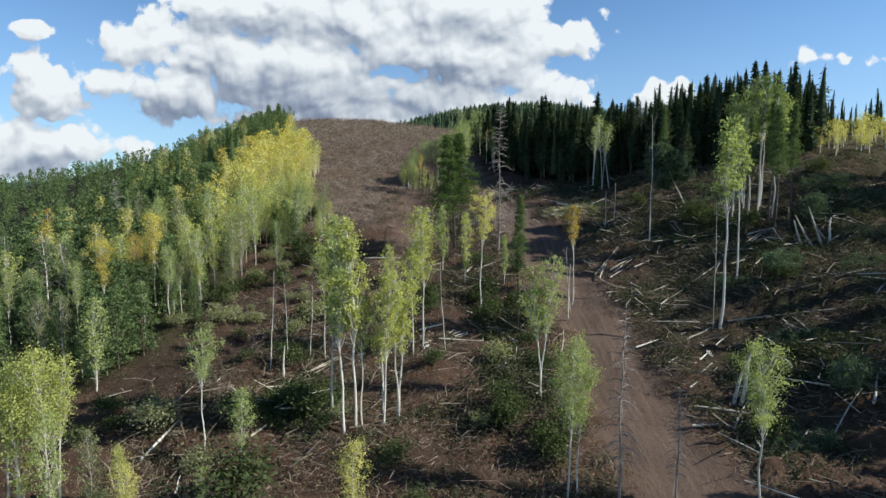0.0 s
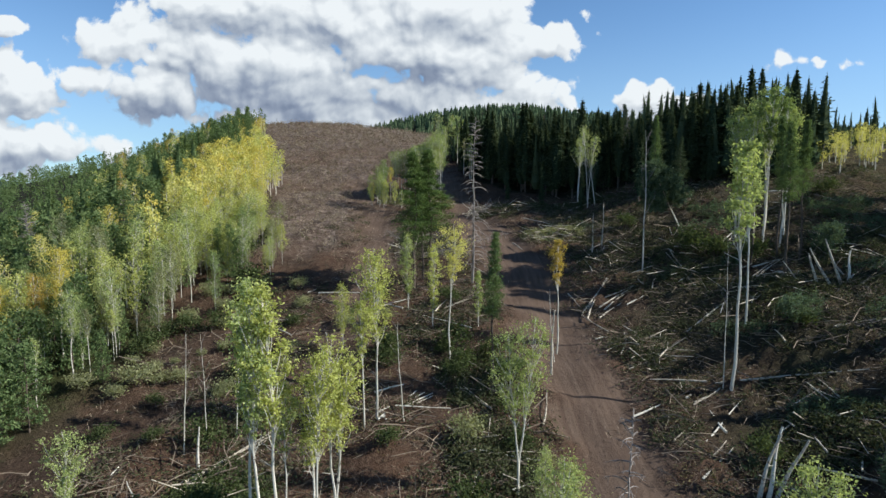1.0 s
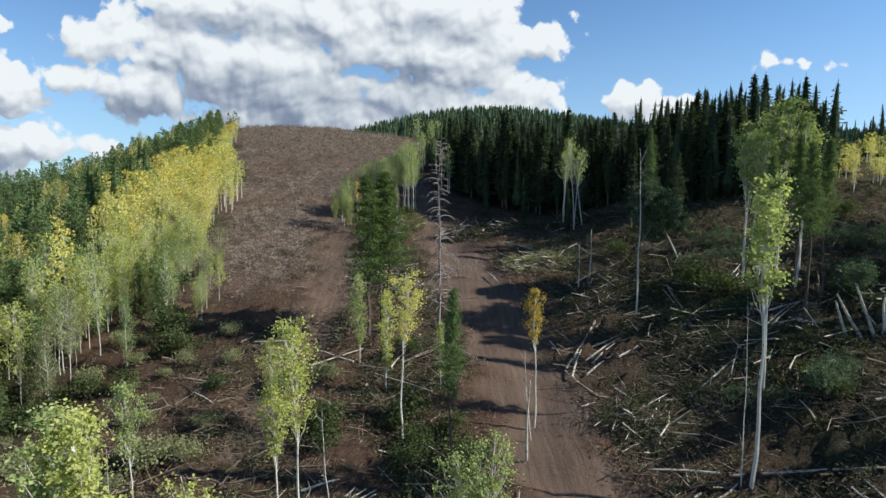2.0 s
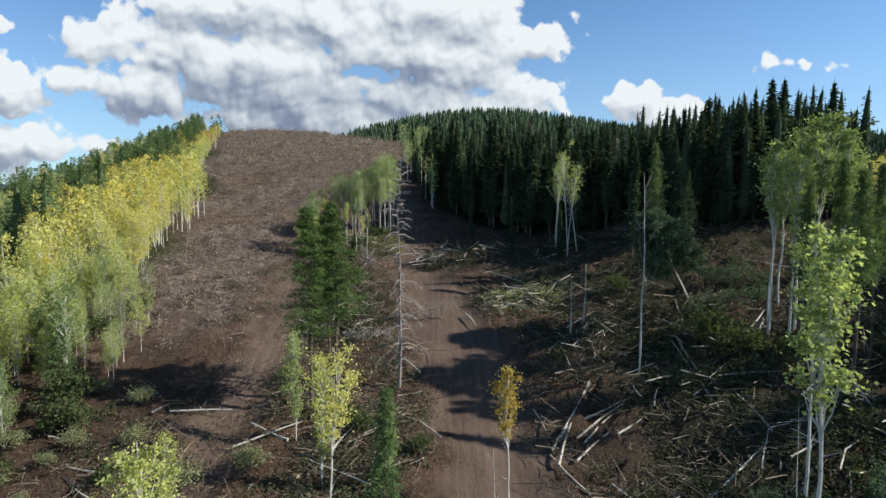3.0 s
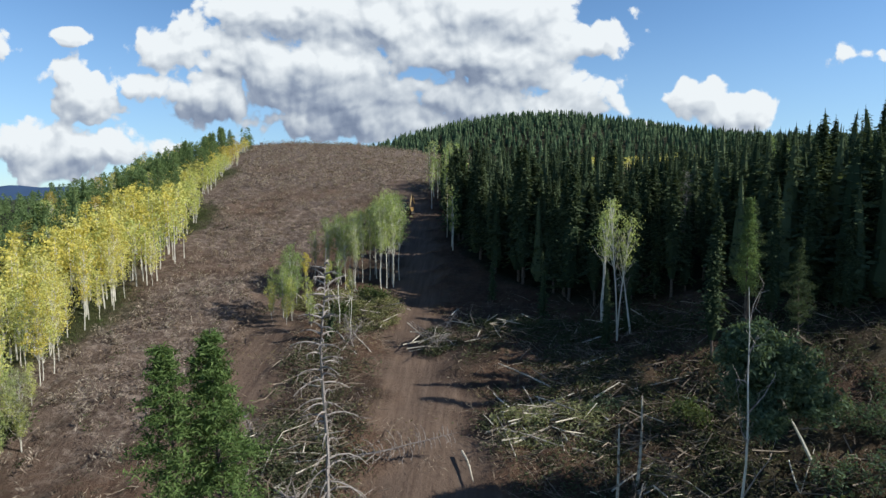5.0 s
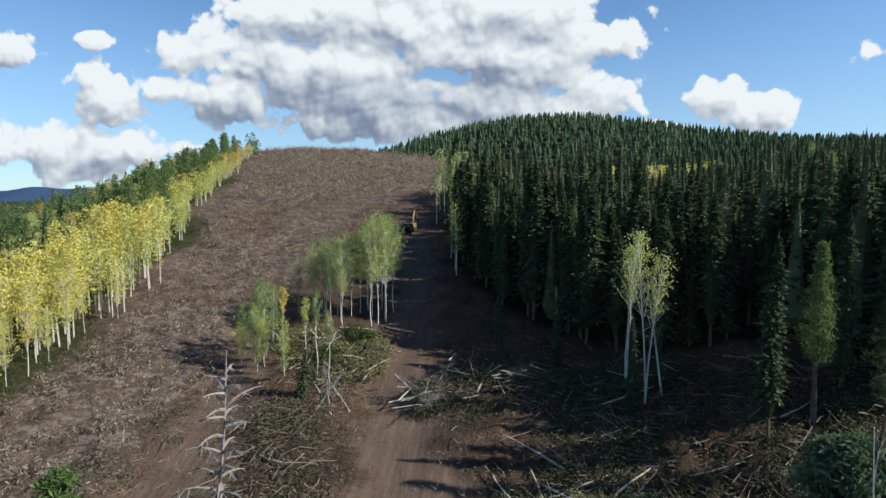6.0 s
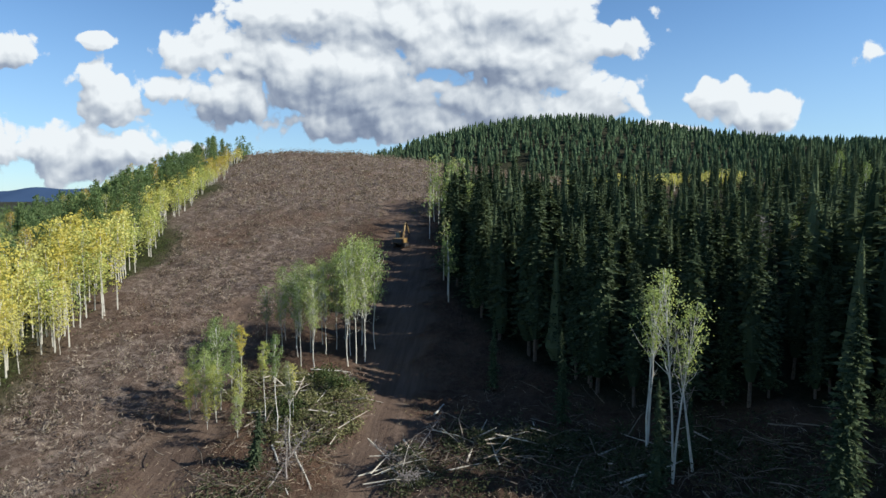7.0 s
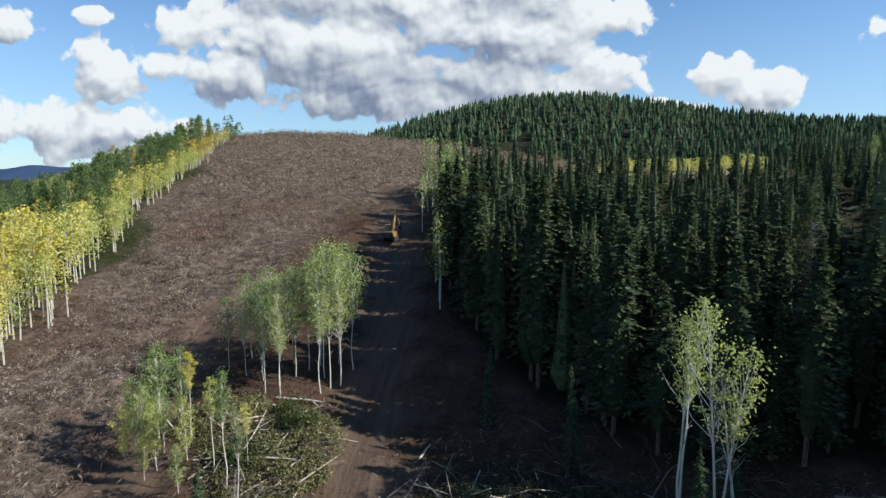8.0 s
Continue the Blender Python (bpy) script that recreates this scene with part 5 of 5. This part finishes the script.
def strewn(rng, n, x0=-28, x1=68, y0=24, y1=120, power=1.0):
    """n places spread as thickly as the slash lies."""
    out = []
    while len(out) < n:
        x, y, q = rng.uniform(x0, x1, 4 * n), rng.uniform(y0, y1, 4 * n), rng.random(4 * n)
        ok = q < slash(x, y) ** power
        out.extend(zip(x[ok].tolist(), y[ok].tolist()))
    return out[:n]


def grounds(x, y):
    return height(x, y) + bumps(x, y)


def build_sticks():
    """Broken branches, thick on the ground."""
    rng = np.random.default_rng(71)
    soup = Soup()
    for i, (x, y) in enumerate(strewn(rng, 15000)):
        big = rng.random() ** 4
        length, r = 0.4 + 0.9 * rng.random() + 2.6 * big, 0.011 + 0.028 * big + 0.012 * rng.random()
        turn, tilt = rng.uniform(0, 6.28), rng.normal(0.05, 0.22)
        z = float(grounds(x, y)) + abs(rng.normal(0.05, 0.12))
        d = np.array([math.cos(turn) * math.cos(tilt), math.sin(turn) * math.cos(tilt), math.sin(tilt)]) * length / 2
        z += abs(d[2]) * 0.8
        c = np.array([x, y, z])
        kink = rng.normal(0, 0.07 * length, 3)
        soup.tube([c - d, c + kink, c + d], [r, r * 0.85, r * 0.4], 3)
    tagged(new("broken_branches", soup.mesh("broken_branches", SPLINTERS)), "grey and brown broken branches strewn over churned soil", "branches", kind="stuff")


def clumps(x, y, each, wide, high, rng):
    """Points in low heaps round the places x, y, all at once."""
    n = len(x)
    w = np.repeat(rng.uniform(0.6, 1.4, n), each)
    cx, cy = np.repeat(x, each), np.repeat(y, each)
    off = rng.normal(size=(n * each, 3))
    px, py = cx + off[:, 0] * wide * w, cy + off[:, 1] * wide * w
    return np.stack([px, py, grounds(px, py) + np.abs(off[:, 2]) * high * w], -1)


def build_slash_leaves():
    """Dark green and wilted cut tops among the branches."""
    rng = np.random.default_rng(72)
    for mat, n, each, wide, high, size, stretch, name, label in (
            (LEAVES["slash"], 1700, 105, 0.62, 0.30, 0.085, 3.0, "cut_tops", "dark wilted green tops of felled trees lying in slash"),
            (SPLINTS, 2600, 24, 0.7, 0.16, 0.035, 14.0, "twig_litter", "pale dry twigs and splinters strewn over churned soil"),
            (DRY_GRASS, 900, 40, 0.7, 0.12, 0.06, 5.0, "dry_litter", "dry tan grass and litter on the churned slope")):
        at_xy = np.array(strewn(rng, n, power=1.3 if name == "cut_tops" else 0.8))
        soup = Soup()
        soup.blades(clumps(at_xy[:, 0], at_xy[:, 1], each, wide, high, rng), size, rng, 0.45, stretch)
        tagged(new(name, soup.mesh(name, mat)), label, "slash", kind="stuff")


def build_brush():
    """Low brown brush on the upper slope, grass tufts along the sides."""
    rng = np.random.default_rng(73)
    n = 28000
    x, y, q = rng.uniform(-66, 72, n), rng.uniform(78, 300, n), rng.random(n)
    patchy = 0.5 + 0.5 * np.sin(x * 0.9 + 1.5 * np.sin(y * 0.4)) * np.sin(y * 1.5 + 0.3 * x + np.sin(x * 0.35))
    keep = q < np.clip(brushy(x, y), 0, 1) * (x > edge_x(y) - 2) * (1 - near_line(x, y, TRAIL)) * (1 - 0.6 * near_line(x, y, SIDE_TRAIL)) * patchy
    for name, mat, chosen, label in (("brush", TWIGS, rng.random(n) < np.where(y < 125, 0.42, 0.74), "low brown leafless brush covering the cleared slope"), ("sage_brush", SAGE, None, "pale grey tufts of dry brush on the cleared slope")):
        mine = keep & (chosen if chosen is not None else ~last)
        last = mine
        near, far = mine & (y < 185), mine & (y >= 185)
        soup = Soup()
        soup.blades(clumps(x[near], y[near], 28, 0.36, 0.60, rng), 0.085, rng, 0.0, 4.2)
        soup.blades(clumps(x[far], y[far], 12, 0.42, 0.6, rng), 0.16, rng, 0.0, 3.2)
        tagged(new(name, soup.mesh(name, mat)), label, "brush", kind="stuff")
    n = 15000
    x, y, q = rng.uniform(-62, 70, n), rng.uniform(24, 190, n), rng.random(n)
    keep = q < np.clip(grassy(x, y) + 0.07 * brushy(x, y), 0, 1)
    tufts = Soup()
    tufts.blades(clumps(x[keep], y[keep], 12, 0.3, 0.2, rng), 0.07, rng, 0.0, 4.5)
    tagged(new("grass", tufts.mesh("grass", LEAVES["shrub"])), "low green grass and weeds along the wood", "grass", kind="stuff")


build_sticks()
build_slash_leaves()
build_brush()
more = np.random.default_rng(74)
for x, y in strewn(more, 130, x0=-20, x1=60, y0=30, power=1.2):
    turn, length = more.uniform(0, 3.14), more.uniform(1.5, 5.5)
    dx, dy = math.cos(turn) * length / 2, math.sin(turn) * length / 2
    fallen_log(x - dx, y - dy, x + dx, y + dy, more.uniform(0.04, 0.085), more.uniform(0, 0.3), more.uniform(0, 0.5))
# snapped stems still standing
for x, y, h in ((22.8, 82.7, 5.5), (24.5, 84.2, 5.7), (-13.0, 46.5, 2.6), (12.4, 57.5, 5.2)):
    fallen_log(x, y, x + 0.15, y + 0.05, 0.09, -0.3, h, "snapped pale stem standing in slash")
# uprooted trunks propped at a slant
for x, y, dx, dy, h in ((21.4, 42.1, 1.6, 0.6, 3.4), (21.9, 42.0, 1.4, 0.9, 3.6), (22.4, 41.9, 2.2, 0.7, 2.8), (39.8, 62.8, -1.4, 1.2, 3.4), (40.6, 62.6, -1.0, 1.0, 4.2), (41.4, 62.9, 0.8, 0.8, 2.4), (38.8, 63.2, -0.6, 0.6, 3.0)):
    fallen_log(x, y, x + dx, y + dy, 0.13, -0.2, h, "broken pale trunk propped at a slant in slash")
for x, y, h in ((33.5, 58, 2.0), (36.5, 71, 2.2), (32.5, 75.6, 2.6), (33.8, 73.2, 2.4), (52.8, 83, 2.0), (5.2, 58.6, 1.7), (4.0, 57.2, 1.5), (7.6, 60.0, 1.6),
                (-9.8, 40.5, 1.8), (-11, 42, 1.6), (8.5, 38, 2.0), (6.8, 36.5, 1.9), (21.5, 37, 1.8), (23.5, 45, 1.5), (-21, 84, 2.2), (-17.5, 74, 2.4), (-16, 71.5, 2.0), (-19, 88, 2.0), (1.0, 110.3, 1.8), (3.8, 113.4, 1.7), (2.2, 115, 1.6), (29, 88, 1.8)):
    plant("shrub", x, y, h, 1.15, name="shrub", label="dark green leafy brush standing among slash", category="shrub", group="shrubs")


# ---- brush piles ----
def brush_pile(x, y, wide, deep, high, sticks, greens, leaf, label, seed):
    """Cut stems and leafy tops pushed together by a machine: logs and branches in all directions, leaves between them."""
    rng = np.random.default_rng(seed)
    ob = new("brush_pile")
    z0 = lie(x, y)
    ob.matrix_basis = pose(x, y, z0)

    def spot(rim=1.0):
        r, a = math.sqrt(rng.random()) * rim, rng.uniform(0, 6.28)
        px, py = r * math.cos(a) * wide, r * math.sin(a) * deep
        top = high * (1 - r * r) * (0.75 + 0.35 * math.sin(px * 1.7 + seed) * math.sin(py * 1.3))
        return px, py, float(grounds(x + px, y + py)) - z0, max(0.08, top)

    logs, twigs, leaves = Soup(), Soup(), Soup()
    for k in range(sticks):
        px, py, g0, top = spot()
        thick = k % 12 == 0
        length = rng.uniform(2.0, 5.0) if thick else rng.uniform(0.5, 1.9)
        turn, tilt = rng.normal(0.4, 0.9), rng.normal(0.0, 0.28)
        d = np.array([math.cos(turn) * math.cos(tilt), math.sin(turn) * math.cos(tilt), math.sin(tilt)]) * length / 2
        c = np.array([px, py, g0 + top * rng.uniform(0.6, 1.05) + 0.05])
        r = rng.uniform(0.03, 0.065) if thick else rng.uniform(0.009, 0.024)
        (logs if thick else twigs).tube([c - d, c + rng.normal(0, 0.04 * length, 3), c + d], [r, r * 0.85, r * 0.5], 6 if thick else 3)
    for k in range(greens):
        px, py, g0, top = spot(1.08)
        n = 42
        leaves.blades(np.array([px, py, g0 + top * rng.uniform(0.55, 1.0) + 0.1]) + rng.normal(size=(n, 3)) * (0.30, 0.30, 0.16), 0.10, rng, 0.3, 2.2)
    for name, soup, mat, what in (("stem_tangle", logs, LOG_BARK, "pale peeled stems"), ("branch_tangle", twigs, SPLINTERS, "broken grey branches"), ("foliage", leaves, leaf, "wilting cut foliage")):
        if soup.n:
            tagged(part(name, soup.mesh(name, mat), ob, what), kind="stuff")
    return tagged(ob, label, "brush pile", "brush piles")


for k, (x, y, wide, deep, high, sticks, greens, leaf, label) in enumerate((
        (2.2, 112.0, 4.2, 4.8, 1.6, 420, 260, "wilted", "large heap of cut stems and wilting green tops by the trail"),
        (-3.0, 115.5, 3.2, 2.8, 1.0, 120, 130, "wilted", "low heap of green cut branches under the grove"),
        (19.8, 91.0, 4.4, 2.6, 1.1, 260, 90, "pale", "heap of pale peeled logs and wilted leaves"),
        (10.7, 105.2, 1.5, 2.0, 1.6, 130, 40, "slash", "heap of uprooted stumps and broken branches on the trail"),
        (19.0, 107.6, 5.4, 1.5, 0.8, 90, 120, "slash", "low windrow of cut branches before the firs"),
        (27.5, 104.6, 4.6, 1.4, 0.8, 80, 110, "slash", "low windrow of cut branches before the firs"),
        (1.6, 87.0, 3.4, 4.2, 0.9, 230, 70, "slash", "heap of grey dead branches beside the trail"),
        (24.5, 81.8, 3.6, 2.2, 0.9, 170, 60, "slash", "heap of broken logs round two snapped stems"),
        (31.5, 74.5, 4.5, 5.0, 0.9, 240, 240, "slash", "spread heap of dark cut tops on the bank"),
        (36.0, 64.0, 5.0, 4.0, 0.9, 240, 220, "slash", "spread heap of dark cut tops on the bank"),
        (21.5, 60.5, 3.0, 3.4, 0.7, 220, 60, "slash", "heap of splintered pale logs beside the trail"),
        (29.0, 46.0, 4.6, 3.2, 0.8, 200, 260, "slash", "spread heap of dark cut tops on the bank"),
        (46.5, 69.0, 5.0, 3.4, 0.8, 220, 160, "slash", "heap of long pale logs and dark tops on the bank"),
        (-10.5, 43.0, 3.0, 3.6, 0.8, 120, 200, "shrub", "low heap of green cut branches among aspens"),
        (6.4, 46.5, 3.0, 4.6, 0.8, 110, 200, "slash", "low heap of cut branches beside the trail"),
        (5.6, 57.0, 2.6, 4.2, 0.7, 110, 160, "slash", "low heap of cut branches beside the trail"))):
    brush_pile(x, y, wide, deep, high, sticks, greens, LEAVES[leaf], label, 300 + k)


# ---- excavator ----
def box(soup, x0, x1, y0, y1, z0, z1, inset=0.0):
    """A block whose top is drawn in a little."""
    i = inset
    v = [(x0, y0, z0), (x1, y0, z0), (x1, y1, z0), (x0, y1, z0), (x0 + i, y0 + i, z1), (x1 - i, y0 + i, z1), (x1 - i, y1 - i, z1), (x0 + i, y1 - i, z1)]
    soup.add(v, [(3, 2, 1, 0), (4, 5, 6, 7), (0, 1, 5, 4), (1, 2, 6, 5), (2, 3, 7, 6), (3, 0, 4, 7)])


def excavator(x, y, turn):
    """A tracked log loader with its boom raised."""
    ob = new("excavator")

    def piece(name, blocks, mat, label=""):
        soup = Soup()
        for b in blocks:
            box(soup, *b)
        part(name, soup.mesh(name, mat), ob, label)

    for s in (-1, 1):
        soup = Soup()
        c = np.linspace(0, 2 * np.pi, 19)[:-1]
        rim = np.stack([np.cos(c) * 0.42 + np.where(np.cos(c) > 0, 1.35, -1.35), np.sin(c) * 0.42 + 0.44], -1)
        n = len(rim)
        v = [(s * 1.1 + w, p[0], p[1]) for w in (-0.3, 0.3) for p in rim]
        soup.add(v, [(i, (i + 1) % n, n + (i + 1) % n, n + i) for i in range(n)])
        soup.f.append(list(range(n - 1, -1, -1)))
        soup.f.append(list(range(n, 2 * n)))
        part("track", soup.mesh("track", BLACK_STEEL), ob, "black steel crawler track")
    piece("undercarriage", [(-0.85, 0.85, -0.9, 0.9, 0.45, 0.95)], BLACK_STEEL)
    piece("body", [(-1.3, 1.3, -2.2, 1.1, 0.95, 2.0, 0.08)], YELLOW_PAINT, "dusty yellow engine housing")
    piece("counterweight", [(-1.25, 1.25, -2.75, -2.2, 1.05, 1.95, 0.12)], BLACK_STEEL)
    piece("cab", [(-1.25, -0.25, -0.3, 1.3, 2.0, 3.35, 0.10)], DARK_GLASS, "dark glazed cab")
    piece("cab_roof", [(-1.22, -0.28, -0.25, 1.22, 3.35, 3.45, 0.03)], YELLOW_PAINT)
    for name, pts, r in (("boom", ((0.2, 0.8, 1.9), (0.2, 2.0, 4.6), (0.2, 2.7, 5.6)), (0.30, 0.30, 0.22)), ("stick", ((0.2, 2.7, 5.6), (0.2, 4.1, 4.4), (0.2, 5.0, 3.0)), (0.20, 0.20, 0.14)), ("grapple", ((0.2, 5.0, 3.0), (0.2, 5.2, 2.4), (0.2, 5.0, 1.9)), (0.14, 0.34, 0.08))):
        soup = Soup()
        soup.tube(pts, r, 6)
        part(name, soup.mesh(name, BLACK_STEEL if name == "grapple" else YELLOW_PAINT), ob)
    ob.matrix_basis = pose(x, y, lie(x, y) - 0.25, 0, 0, turn) @ Matrix.Scale(0.66, 4)
    tagged(ob, "yellow tracked excavator with raised boom on the skid trail", "excavator")


excavator(2.6, 158.0, -12)

# dead conifers pushed over into heaps
for x, y, h, lean, toward in ((4.5, 86.5, 9, 80, 100), (1.5, 84.5, 8, 78, 40), (3.2, 89.0, 9, 83, 160), (0.4, 87.2, 7, 76, 220), (10.8, 106.0, 5, 62, 150), (9.9, 104.8, 5, 66, 30), (11.6, 105.2, 4, 58, 280), (3.0, 103.2, 6, 70, 200), (2.0, 101.5, 7, 74, 170)):
    plant("snag_small", x, y, h, 1.2, lean, toward, "fallen_conifer", "fallen dead conifer with bare grey branches in slash", "dead tree", "fallen conifers", 0.0)
for x, y, h, lean, toward in ((27.5, 62.0, 7, 84, 60), (33.0, 70.5, 8, 82, 120), (36.5, 60.0, 8, 83, 310), (42.0, 82.0, 7, 82, 250), (22.0, 91.5, 6, 84, 100), (18.6, 89.5, 5, 82, 160), (26.5, 49.0, 8, 80, 70), (29.0, 47.5, 7, 84, 150), (38.0, 56.5, 8, 84, 100), (44.5, 71.0, 9, 78, 330), (46.5, 73.5, 8, 82, 80), (51.0, 76.0, 9, 80, 200),
                              (48.0, 80.0, 8, 82, 20), (27.5, 71.0, 8, 80, 140), (32.0, 80.5, 9, 76, 90), (42.0, 65.5, 8, 84, 60), (24.0, 41.0, 7, 84, 200), (32.0, 43.0, 8, 83, 310), (20.0, 36.0, 6, 84, 100), (40.0, 83.5, 8, 80, 170)):
    plant("bushy_dark", x, y, h, 0.85, lean, toward, "felled_pine", "felled dark green pine lying in slash", "felled tree", "felled pines", 0.0)
